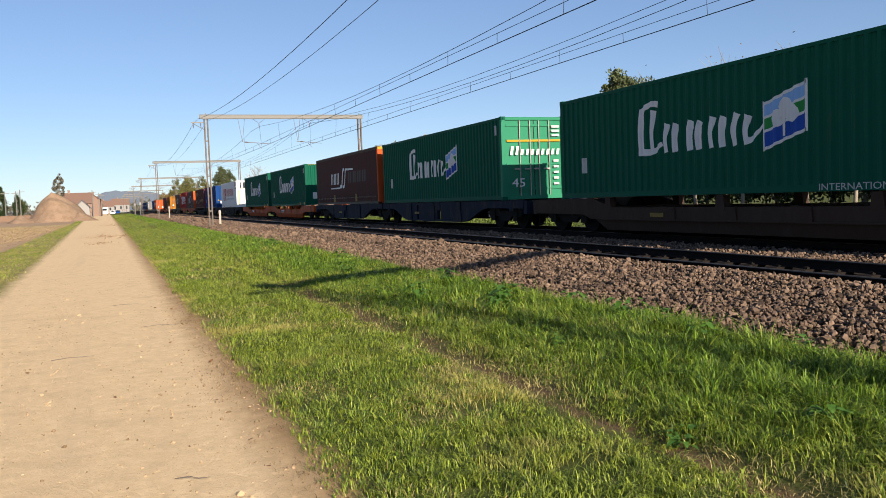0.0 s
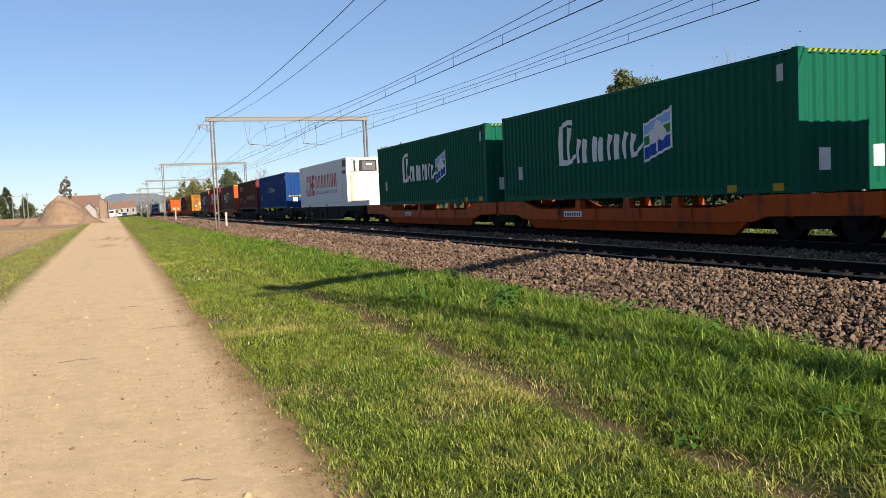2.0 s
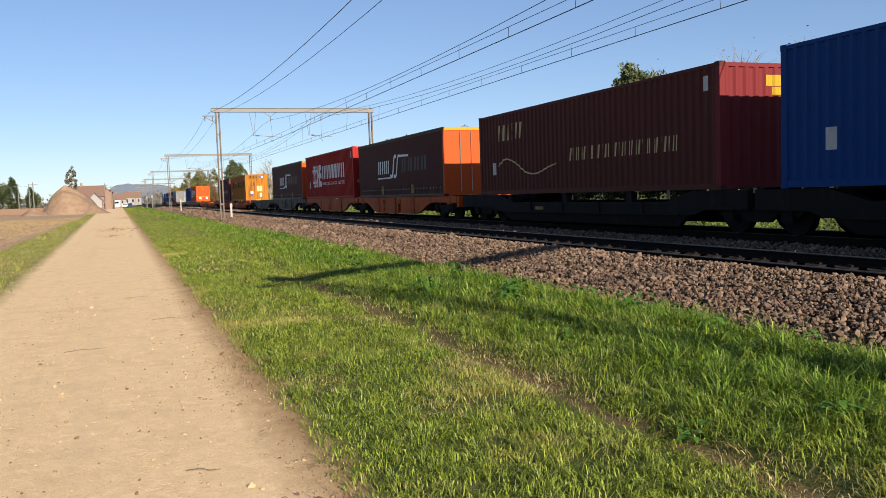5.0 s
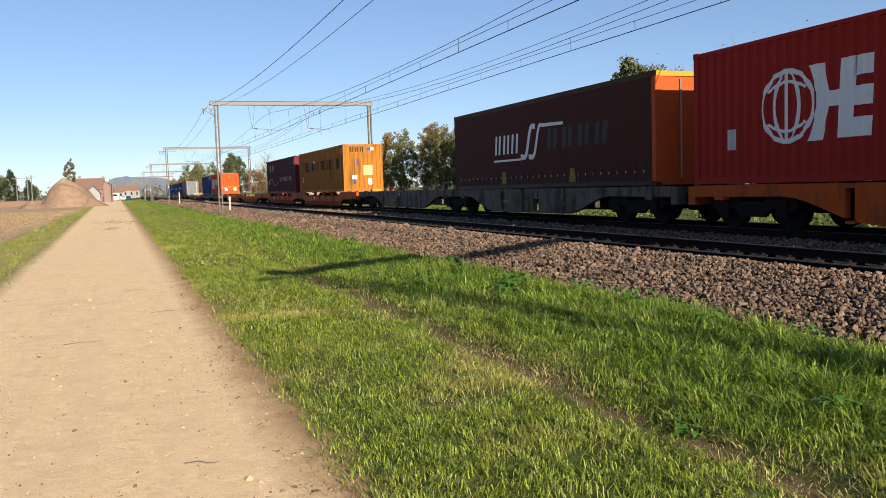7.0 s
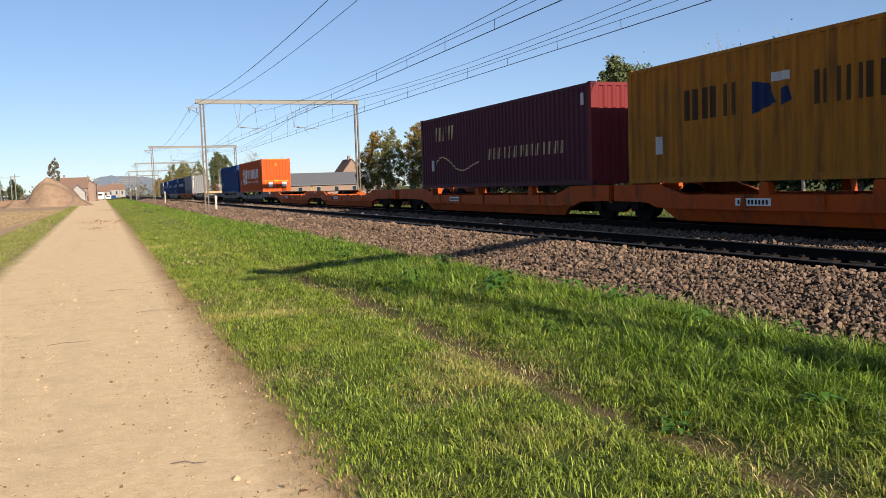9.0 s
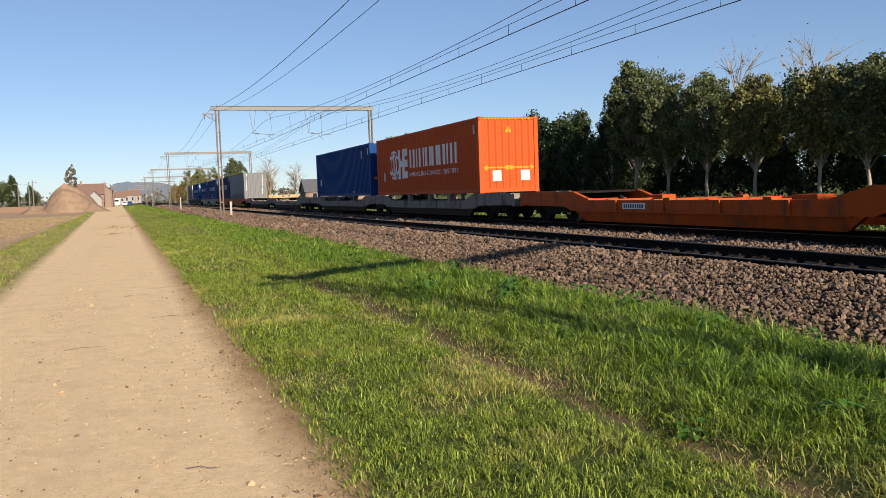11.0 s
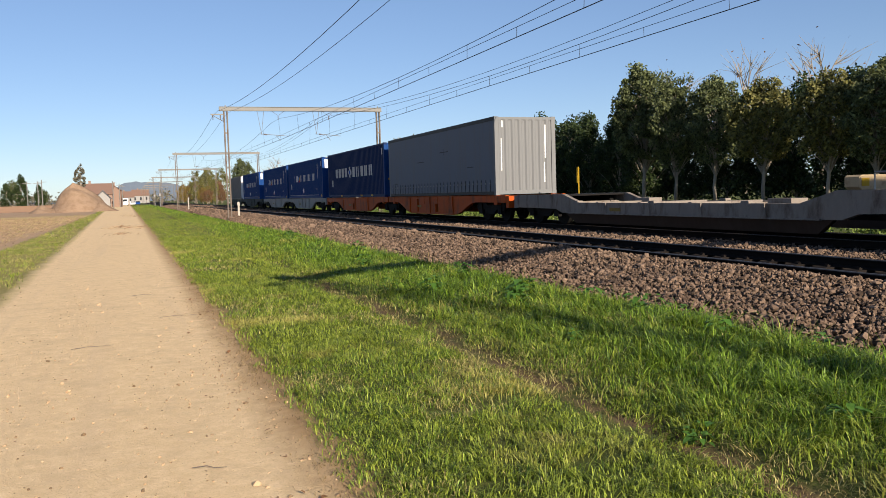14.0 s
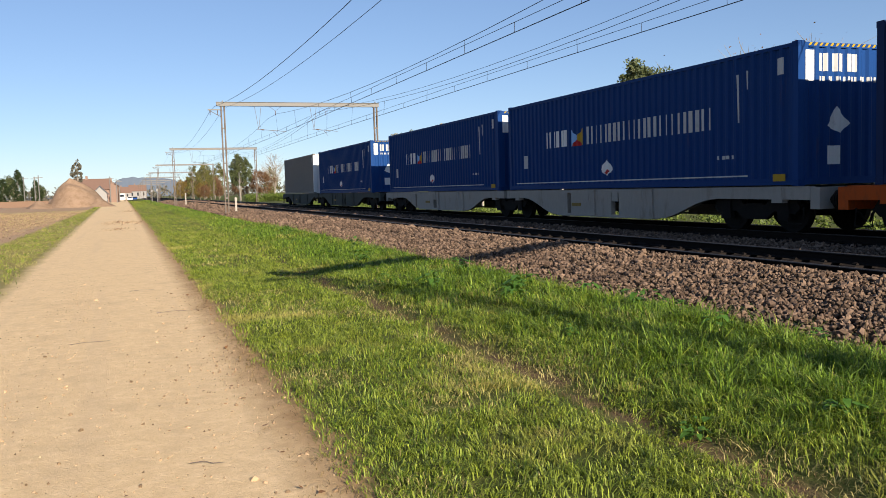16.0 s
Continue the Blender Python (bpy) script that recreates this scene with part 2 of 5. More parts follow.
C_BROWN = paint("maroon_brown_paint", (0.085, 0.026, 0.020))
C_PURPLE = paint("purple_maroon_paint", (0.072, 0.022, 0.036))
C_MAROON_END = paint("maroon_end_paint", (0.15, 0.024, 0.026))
C_RED = paint("red_container_paint", (0.30, 0.020, 0.014))
C_ORANGE = paint("orange_container_paint", (0.46, 0.078, 0.018))
C_YELLOW = paint("ochre_container_paint", (0.38, 0.150, 0.018), 0.6, (0.10, 0.05, 0.02), (0.46, 0.72), 0.25)
C_WHITE = paint("white_reefer_paint", (0.72, 0.72, 0.70), 0.4, (0.25, 0.22, 0.19), (0.62, 0.9), 0.05)
C_GREY = paint("grey_container_paint", (0.175, 0.178, 0.18), 0.5, (0.12, 0.15, 0.12))
C_CURTAIN = paint("brown_curtain", (0.070, 0.018, 0.013), 0.7, (0.03, 0.02, 0.018), (0.45, 0.75), 0.15)
C_GREYCURT = paint("grey_curtain", (0.13, 0.148, 0.178), 0.5, (0.14, 0.13, 0.12), (0.5, 0.85), 0.1)
C_TAUPE = paint("taupe_container_paint", (0.20, 0.185, 0.165))
P_WHITE = surface("white_marking", (0.70, 0.70, 0.68), 0.5, 0, 0.08, 2.0, 20.0, (0.35, 0.34, 0.32), (0.6, 0.85), 0)
P_GREY = surface("grey_marking", (0.48, 0.48, 0.465), 0.5, 0, 0.1, 2.0, 20.0, (0.25, 0.24, 0.22), (0.55, 0.85), 0)
P_RED = surface("red_marking", (0.40, 0.02, 0.02), 0.5, 0, 0.1, 2.0, 20.0, None, (0, 1), 0)
P_BLACK = surface("black_marking", (0.03, 0.028, 0.028), 0.5, 0, 0.2, 2.0, 20.0, None, (0, 1), 0)
P_DKBROWN = surface("dark_brown_marking", (0.06, 0.034, 0.014), 0.6, 0, 0.2, 2.0, 20.0, None, (0, 1), 0)
P_YELLOW = surface("yellow_marking", (0.40, 0.25, 0.02), 0.5, 0, 0.1, 2.0, 20.0, None, (0, 1), 0)
P_OLIVE = surface("dull_yellow_marking", (0.24, 0.16, 0.04), 0.6, 0, 0.3, 2.0, 20.0, (0.08, 0.05, 0.03), (0.5, 0.75), 0)
P_BLUE = surface("blue_marking", (0.02, 0.08, 0.38), 0.5, 0, 0.1, 2.0, 20.0, None, (0, 1), 0)
P_SKY = surface("pale_blue_marking", (0.25, 0.45, 0.75), 0.5, 0, 0.1, 2.0, 20.0, None, (0, 1), 0)
P_GREEN = surface("leaf_green_marking", (0.03, 0.25, 0.06), 0.5, 0, 0.1, 2.0, 20.0, None, (0, 1), 0)
P_GOLD = surface("cream_marking", (0.50, 0.40, 0.20), 0.5, 0, 0.1, 2.0, 20.0, None, (0, 1), 0)
P_DOORGREEN = paint("pale_green_door_paint", (0.030, 0.20, 0.11))
M_STEEL = surface("worn_steel", (0.30, 0.29, 0.27), 0.45, 0.7, 0.2, 2.0, 20.0, (0.12, 0.07, 0.04))
M_BARK = surface("bark", (0.32, 0.275, 0.22), 0.9, 0, 0.35, 1.5, 14.0, None, (0, 1), 0.6, 0.03)
M_TWIG = surface("grey_twig", (0.15, 0.12, 0.10), 0.9, 0, 0.3, 1.5, 14.0)
L_OAK = leafage("green_leaves", (0.016, 0.027, 0.011), (0.175, 0.20, 0.080))
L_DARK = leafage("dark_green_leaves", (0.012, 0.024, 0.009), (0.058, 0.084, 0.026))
L_OLIVE = leafage("olive_leaves", (0.028, 0.034, 0.012), (0.27, 0.25, 0.075))
L_AUTUMN = leafage("autumn_leaves", (0.11, 0.075, 0.020), (0.30, 0.21, 0.055))
L_RUSSET = leafage("russet_leaves", (0.10, 0.050, 0.025), (0.23, 0.135, 0.07))
L_BRAMBLE = leafage("bramble_leaves", (0.04, 0.07, 0.012), (0.20, 0.26, 0.05))
L_WEED = leafage("weed_leaves", (0.030, 0.085, 0.012), (0.10, 0.21, 0.03))
L_GRASS = leafage("grass_blades", (0.022, 0.050, 0.004), (0.345, 0.415, 0.052), 0.5, ((0.42, 0.37, 0.10), 0.55, 0.55))
L_STRAW = leafage("dry_grass_blades", (0.14, 0.13, 0.035), (0.56, 0.48, 0.19), 0.7)
L_DEAD = leafage("dead_grass_blades", (0.07, 0.045, 0.02), (0.34, 0.25, 0.11), 0.8)
L_LUSH = leafage("lush_grass_blades", (0.011, 0.042, 0.004), (0.222, 0.340, 0.034), 0.5)
# Leaf colours lightened and greyed: the haze is painted into them.
L_HAZEWOOD = leafage("far_woods", (0.085, 0.085, 0.065), (0.20, 0.18, 0.125))
# Brick and roof tile colours are dulled to carry the haze of distance.
M_BRICK = surface("orange_brick", (0.24, 0.165, 0.13), 0.9, 0, 0.2, 0.6, 14.0)
M_ROOF = surface("dark_slate_roof", (0.12, 0.12, 0.13), 0.7, 0, 0.2, 0.6, 8.0)
M_TILE = surface("orange_roof_tiles", (0.20, 0.125, 0.095), 0.85, 0, 0.25, 0.6, 10.0)
M_PLASTER = surface("white_plaster", (0.28, 0.27, 0.26), 0.8, 0, 0.06, 0.6, 10.0)
M_PANE = surface("dark_window_glass", (0.02, 0.025, 0.03), 0.1, 0, 0.05, 1.0, 5.0, None, (0, 1), 0)
M_EARTH = surface("heaped_earth", (0.29, 0.20, 0.135), 0.95, 0, 0.25, 0.5, 6.0, (0.20, 0.13, 0.08), (0.45, 0.7), 0.6, 0.15)
# Distance haze is mixed into the hill's blue-grey base colour.
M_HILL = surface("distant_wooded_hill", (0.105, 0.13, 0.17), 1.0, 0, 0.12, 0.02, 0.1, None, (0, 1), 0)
M_VAN = surface("white_van_paint", (0.75, 0.75, 0.74), 0.35, 0, 0.04, 1.0, 5.0, None, (0, 1), 0)
M_TYRE = surface("black_rubber", (0.02, 0.02, 0.02), 0.85, 0, 0.1)
M_CREAM = surface("cream_yellow_rack_paint", (0.40, 0.30, 0.18), 0.6, 0, 0.15, 1.2, 9.0, (0.2, 0.12, 0.06), (0.55, 0.8))
M_BRIGHTYEL = surface("bright_yellow_paint", (0.46, 0.25, 0.03), 0.6, 0, 0.25, 1.5, 9.0, (0.2, 0.1, 0.04))
M_LEAFLITTER = surface("dead_leaf", (0.22, 0.11, 0.05), 0.8, 0, 0.3)

# ---- ground ----
rng = np.random.default_rng(7)
GX = [-1500, -300, -80, -30, -12, -7, -5, -3.6, -2.5, -1.6, -0.8, 0, 0.75, 1.0, 1.5, 2.0, 2.6, 2.88, 3.03, 3.25, 4.0, 4.6, 5.0, 5.25, 5.5, 5.9, 7.5, 16.5, 18, 22, 30, 60, 300, 1500]
GZ = [0, 0, 0, 0, 0, 0.02, 0.03, 0.03, 0.0, 0.0, 0.015, 0.01, 0.0, 0.02, 0.03, 0.035, 0.045, 0.015, 0.01, 0.06, 0.12, 0.15, 0.17, 0.15, 0.06, -0.06, -0.1, -0.1, 0.0, 0.05, 0.0, 0, 0, 0]


def ground_z(x):
    return np.interp(x, GX, GZ)


def make_ground():
    ys = [-1500, -200, -40] + list(np.arange(-10, 60, 1.0)) + list(np.arange(60, 200, 10.0)) + [200, 300, 500, 900, 2000, 4500]
    n = len(GX)
    v = []
    for y in ys:
        for x, z in zip(GX, GZ):
            w = 0.012 if -8 < x < 7 and -10 < y < 60 else 0
            v.append((x, y, z + w * noise.noise((x * 0.9, y * 0.45, 3.0))))
    f = [(j * n + i, j * n + i + 1, (j + 1) * n + i + 1, (j + 1) * n + i) for j in range(len(ys) - 1) for i in range(n - 1)]
    big_mesh("ground", np.array(v), np.array(f), M_GROUND, "sandy path between grass verges and a ploughed field", "structure", True)


make_ground()

BX = [5.3, 5.75, 7.7, 7.95, 8.2, 10.3, 11.5, 12.7, 15.0, 15.5, 15.8, 17.2]
BZ = [-0.08, 0.06, 0.385, 0.37, 0.25, 0.25, 0.27, 0.25, 0.25, 0.37, 0.36, -0.1]


def ballast_z(x):
    return np.interp(x, BX, BZ)


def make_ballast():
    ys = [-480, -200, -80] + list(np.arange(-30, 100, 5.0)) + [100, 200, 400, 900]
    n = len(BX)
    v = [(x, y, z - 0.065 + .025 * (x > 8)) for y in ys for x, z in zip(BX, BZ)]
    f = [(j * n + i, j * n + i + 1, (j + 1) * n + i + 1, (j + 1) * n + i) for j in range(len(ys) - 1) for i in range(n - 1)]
    big_mesh("ballast_bed", np.array(v), np.array(f), M_BED, "raised track bed, near black for grime and shade between the stones", "structure")


make_ballast()


def stones(name, x, y, z, size, material, label):
    """Angular broken stones: squeezed, jittered octahedra with cut corners."""
    n = len(x)
    base = np.array([(1, 0, 0), (-1, 0, 0), (0, 1, 0), (0, -1, 0), (0, 0, 1), (0, 0, -1),
                     (.62, .62, .62), (-.62, .62, .62), (.62, -.62, .62), (-.62, -.62, .62)])
    tri = np.array([(4, 8, 6), (4, 6, 7), (4, 7, 9), (4, 9, 8), (0, 6, 8), (2, 7, 6), (1, 9, 7), (3, 8, 9), (0, 2, 6), (2, 1, 7), (1, 3, 9), (3, 0, 8),
                    (5, 2, 0), (5, 1, 2), (5, 3, 1), (5, 0, 3)])
    v = base[None] * (1 + rng.uniform(-0.38, 0.3, (n, 10, 1)))
    v = v * (size[:, None] * rng.uniform(0.5, 1.3, (n, 3)))[:, None, :]
    a, b = rng.uniform(0, 6.283, n), rng.uniform(-0.9, 0.9, n)
    ca, sa, cb, sb = np.cos(a)[:, None], np.sin(a)[:, None], np.cos(b)[:, None], np.sin(b)[:, None]
    vx, vy, vz = v[..., 0], v[..., 1], v[..., 2]
    vy, vz = vy * cb - vz * sb, vy * sb + vz * cb
    vx, vy = vx * ca - vy * sa, vx * sa + vy * ca
    v = np.stack([vx + x[:, None], vy + y[:, None], vz + z[:, None]], -1).reshape(-1, 3)
    f = (tri[None] + 10 * np.arange(n)[:, None, None]).reshape(-1, 3)
    return big_mesh(name, v, f, material, label)


def make_stones():
    xs, ys, ss = [], [], []
    for y0, y1, per, s in ((3, 11, 900, 0.0245), (11, 20, 560, 0.029), (20, 34, 330, 0.037), (34, 75, 120, 0.058), (75, 200, 34, 0.1)):
        for x0, x1 in ((5.25, 8.3), (10.35, 12.75)):
            k = per * (1.0 if x1 < 8.5 else 0.4)
            n = int((x1 - x0) * (y1 - y0) * k)
            xs.append(rng.uniform(x0, x1, n))
            ys.append(rng.uniform(y0, y1, n))
            ss.append(s * rng.lognormal(0, 0.28, n))
    x, y, s = np.concatenate(xs), np.concatenate(ys), np.concatenate(ss)
    keep = (x > 5.5 + 0.16 * np.sin(y * 1.7) * np.sin(y * 0.53))
    x, y, s = x[keep], y[keep], s[keep]
    z = ballast_z(x) + rng.uniform(-0.055, 0.035, len(x)) - .02 * (x > 9)
    stones("ballast_stones", x, y, z, s, M_BALLAST, "loose angular brown and grey railway stones")


make_stones()


def make_track(name, centre, label):
    track = tagged(new(name), label, "railway track", "railway tracks", "structure")
    for x in (centre - 0.7525, centre + 0.7525):
        rail = part("rail", Shape().prism_y([(x - .075, .25), (x + .075, .25), (x + .07, .268), (x + .012, .285), (x + .012, .36), (x + .033, .37),
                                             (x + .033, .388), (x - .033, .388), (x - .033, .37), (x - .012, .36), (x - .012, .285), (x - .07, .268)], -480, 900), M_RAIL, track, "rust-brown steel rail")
        part("rail_head", Shape().prism_y([(x - .03, .3885), (x + .03, .3885), (x + .022, .40), (x - .022, .40)], -480, 900), M_RAILHEAD, rail, "polished rail head")
    slab = Shape().prism_y([(-1.27, 0), (1.27, 0), (1.25, .19), (.5, .19), (.42, .16), (-.42, .16), (-.5, .19), (-1.25, .19)], -.13, .13)
    clips = Shape()
    for cx in (-.87, -.635, .635, .87):
        clips.box(cx - .03, cx + .03, -.04, .04, .19, .212).tube([(cx, -.03, .218), (cx, .03, .218)], .01, 5)
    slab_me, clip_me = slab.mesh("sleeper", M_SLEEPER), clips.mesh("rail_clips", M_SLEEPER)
    for i in range(90):
        s = part("sleeper", slab_me, None, track)
        s.matrix_basis = pose(centre, 1.0 + 0.6 * i, 0.062)
        part("rail_clip", clip_me, None, s)


make_track("track_1", 9.25, "empty rusty railway track on brown ballast")
make_track("track_2", 13.86, "railway track under the passing freight train")


# ---- overhead line ----
SPAN = 10.88


def make_portal():
    g = thing("catenary_portal", "galvanised steel overhead-line portal spanning both tracks", "catenary portal", "portals over the tracks")
    for x in (0, SPAN):
        p = None
        for s in (-1, 1):
            u = [(x + s * .15, -.08), (x + s * .15, .08), (x + s * .06, .08), (x + s * .06, .068), (x + s * .138, .068), (x + s * .138, -.068), (x + s * .06, -.068), (x + s * .06, -.08)]
            chan = Shape().add([(a, b, z) for z in (-.3, 7.55) for a, b in u], [(i, (i + 1) % 8, 8 + (i + 1) % 8, 8 + i) for i in range(8)])
            p = part("channel", chan, M_POST, p) and p if p else part("post", chan, M_POST, g, "slender double-channel steel post")
        for k in range(3):
            part("batten_plate", Shape().box(x - .12, x + .12, -.05, .05, 1.2 + 2.4 * k, 1.3 + 2.4 * k), M_GALV, p)
        part("foot_block", Shape().prism_y([(x - .3, -.35), (x + .3, -.35), (x + .22, .12), (x - .22, .12)], -.3, .3), M_CONCRETE, p, "grey concrete footing")
    beam = Shape()
    beam.prism_x([(-.16, 7.57), (-.095, 7.57), (-.095, 7.85), (-.16, 7.85), (-.16, 7.83), (-.11, 7.83), (-.11, 7.59), (-.16, 7.59)], -.42, SPAN + .25)
    rear = Shape().prism_x([(.16, 7.57), (.095, 7.57), (.095, 7.85), (.16, 7.85), (.16, 7.83), (.11, 7.83), (.11, 7.59), (.16, 7.59)], -.42, SPAN + .25)
    b = part("beam", beam, M_GALV, g, "steel channel cross beam")
    part("rear_channel", rear, M_GALV, b)
    for k in range(14):
        part("lacing_bar", Shape().box(-.3 + .85 * k, -.2 + .85 * k, -.09, .09, 7.63, 7.65), M_GALV, b)
    for x in (0, SPAN):
        cap = part("cap_plate", Shape().box(x - .2, x + .2, -.14, .14, 7.545, 7.568), M_GALV, g)
        part("finial", Shape().box(x - .03, x + .03, -.05, .05, 7.85, 7.95), M_GALV, cap)
    part("feeder_bracket", Shape().box(-1.0, -.05, -.04, .04, 7.28, 7.36).tube([(-.95, 0, 7.3), (-.07, 0, 6.8)], .025, 5), M_GALV, g, "side bracket for the feeder wires")
    for x in (-.85, -.35):
        part("insulator", Shape().tube([(x, 0, 7.28), (x, 0, 7.2), (x, 0, 7.19), (x, 0, 7.1), (x, 0, 7.09), (x, 0, 6.95)], [.02, .04, .02, .04, .02, .03], 8), M_INSUL, g, "brown ribbed insulator")
    for x0, x1, xe in ((2.0, 3.6, 4.6), (5.9, 7.2, 8.3)):
        part("drop_arm", Shape().tube([(x0 + .15, 0, 7.62), (x0 + .4, 0, 5.95)], .014, 5).tube([(x0 + .62, 0, 7.62), (x0 + .4, 0, 5.95)], .014, 5), M_GALV, g, "thin hanging arm")
        part("steady_arm", Shape().tube([(x0 + .3, 0, 5.98), (xe - .3, 0, 5.82)], .02, 6).tube([(x1 - .2, 0, 5.88), (x1 + .1, 0, 5.5)], .016, 5), M_GALV, g, "steady arm holding the contact wire")
        part("insulator", Shape().tube([(x0 + .55, 0, 5.96), (x0 + .62, 0, 5.955), (x0 + .7, 0, 5.945), (x0 + .8, 0, 5.93)], [.025, .045, .045, .025], 8), M_INSUL, g)
        part("suspension", Shape().tube([(x1 - .5, 0, 7.62), (x1, 0, 7.25), (x1 + .5, 0, 7.62)], .013, 5).tube([(x1, 0, 7.25), (x1, 0, 6.95)], .025, 6), M_INSUL, g)
    return g


PORTALS = [(6.26, -4.0), (6.26, 60), (5.66, 119), (5.5, 181), (5.3, 241), (5.15, 302), (4.9, 362), (4.7, 423), (4.5, 484)]
portal = make_portal()
portal.matrix_basis = pose(PORTALS[0][0], PORTALS[0][1], 0)
for x, y in PORTALS[1:]:
    copy_thing(portal, pose(x, y, 0))


def make_wire(name, label, x_at, z_at, radius, y0=-50, y1=484):
    ys = list(np.arange(y0, 130, 4.0)) + list(np.arange(130, y1, 12.0))
    ob = part(name, Shape().tube([(x_at(y), y, z_at(y)) for y in ys], radius, 5, False), M_WIRE)
    return tagged(ob, label, "overhead wire", "wires over the tracks")


def in_span(y):
    """How far y lies along its span, 0 at a portal, 1 at the next."""
    return ((y + 4.0) / 64.0) % 1.0 if y < 60 else ((y - 60) / 60.5) % 1.0


def sag(top, low):
    return lambda y: low + (top - low) * (2 * in_span(y) - 1) ** 2


def zigzag(x, a):
    return lambda y: x + a * (1 - 2 * abs(2 * (((y + 4.0) / 125.0) % 1.0) - 1)) - 0.0042 * max(0, y - 60)


def make_overhead():
    for x, top, z_aux, z_con, a in ((9.55, 7.02, 5.75, 5.49, 0.2), (13.3, 7.25, 5.89, 5.64, -0.2)):
        make_wire("messenger_wire", "dark sagging messenger wire of the overhead line", zigzag(x, a * .4), sag(top, z_aux + .12), .0095)
        make_wire("auxiliary_wire", "thin auxiliary wire above the contact wire", zigzag(x, a * .8), lambda y, z=z_aux: z, .008)
        make_wire("contact_wire", "taut dark contact wire", zigzag(x, a), lambda y, z=z_con: z, .0125)
        hang = Shape()
        f0, f1, f2, s = zigzag(x, a * .4), zigzag(x, a * .8), zigzag(x, a), sag(top, z_aux + .12)
        for k in range(60):
            y = 6.0 + 3.5 * k
            hang.tube([(f2(y), y, z_con), (f1(y), y, z_aux)], .008, 4)
            if k % 2:
                hang.tube([(f1(y), y, z_aux), (f0(y), y, s(y))], .006, 4)
        tagged(part("wire_droppers", hang, M_WIRE), "short vertical droppers between the overhead wires", "overhead wire", "wires over the tracks", "stuff")
    make_wire("messenger_wire", "second messenger wire close beside the first", zigzag(13.16, -.05), sag(7.4, 6.16), .0085)
    make_wire("feeder_wire", "dark feeder wire sagging between the portals", lambda y: 5.56 - .0042 * max(0, y - 60), sag(7.5, 6.35), .011)
    make_wire("feeder_wire", "dark feeder wire sagging between the portals", lambda y: 5.84 - .0042 * max(0, y - 60) + .5, sag(7.45, 6.38), .009)


make_overhead()


def make_trackside():
    for x, y, h, lab in ((6.75, 59.0, 1.0, "weathered concrete kilometre post beside the track"), (6.6, 112.0, 1.5, "white-topped concrete post beside the track")):
        g = thing("marker_post", lab, "marker post", at=(x, y, 0.05))
        part("stem", Shape().prism_y([(-.07, -.2), (.07, -.2), (.06, h), (-.06, h)], -.06, .06), M_CONCRETE, g)
        part("head", Shape().prism_y([(-.08, h), (.08, h), (.08, h + .2), (0, h + .26), (-.08, h + .2)], -.07, .07), M_CONCRETE, g, "pale head")
    for y, x in ((150, 17.9), (176, 5.0), (205, 4.7)):
        g = thing("signal_post", "grey trackside post with a small white plate", "signal post", at=(x, y, 0))
        part("pole", Shape().tube([(0, 0, -.2), (0, 0, 5.2)], .08, 8), M_GALV, g)
        part("plate", Shape().box(-.15, .15, -.1, -.07, 2.4, 2.9), M_PLASTER, g, "white plate")


make_trackside()


# ---- grass ----
def rut_line(y):
    return 3.0 + 0.07 * np.sin(y * 0.8) + 0.05 * np.sin(y * 2.3)


def value_noise(x, y, scale, seed):
    """Smooth noise 0..1 on arrays."""
    r = np.random.default_rng(seed).random((64, 64))
    u, w = (x * scale) % 64, (y * scale) % 64
    i, j = u.astype(int), w.astype(int)
    fu, fw = u - i, w - j
    fu, fw = fu * fu * (3 - 2 * fu), fw * fw * (3 - 2 * fw)
    i2, j2 = (i + 1) % 64, (j + 1) % 64
    i, j = i % 64, j % 64
    return (r[i, j] * (1 - fu) + r[i2, j] * fu) * (1 - fw) + (r[i, j2] * (1 - fu) + r[i2, j2] * fu) * fw


def blades(name, x, y, z, height, width, material, label, lean=0.6, combed=0.0):
    """Curved grass blades of two bends each; combed: how far neighbours lean the same way."""
    n = len(x)
    a = np.where(rng.random(n) < combed, 12.6 * value_noise(x, y, 3.2, 17) + rng.normal(0, .5, n), rng.uniform(0, 6.283, n))
    dx, dy = np.cos(a), np.sin(a)
    k = rng.uniform(0.1, 1.0, n) * lean * height
    turn = a + np.pi / 2 + rng.normal(0, .5, n)
    px, py = np.cos(turn) * width / 2, np.sin(turn) * width / 2
    v = np.empty((n, 5, 3))
    v[:, 0] = np.stack([x - px, y - py, z - 0.01], -1)
    v[:, 1] = np.stack([x + px, y + py, z - 0.01], -1)
    mx, my, mz = x + dx * k * .35, y + dy * k * .35, z + height * .62
    v[:, 2] = np.stack([mx + px * .8, my + py * .8, mz], -1)
    v[:, 3] = np.stack([mx - px * .8, my - py * .8, mz], -1)
    v[:, 4] = np.stack([x + dx * k, y + dy * k, z + height * rng.uniform(.45, 1.0, n)], -1)
    f = np.array([(0, 1, 2), (0, 2, 3), (3, 2, 4)])[None] + 5 * np.arange(n)[:, None, None]
    return big_mesh(name, v.reshape(-1, 3), f.reshape(-1, 3), material, label)


def scatter(x0, x1, y0, y1, per):
    n = int((x1 - x0) * (y1 - y0) * per)
    return rng.uniform(x0, x1, n), rng.uniform(y0, y1, n)


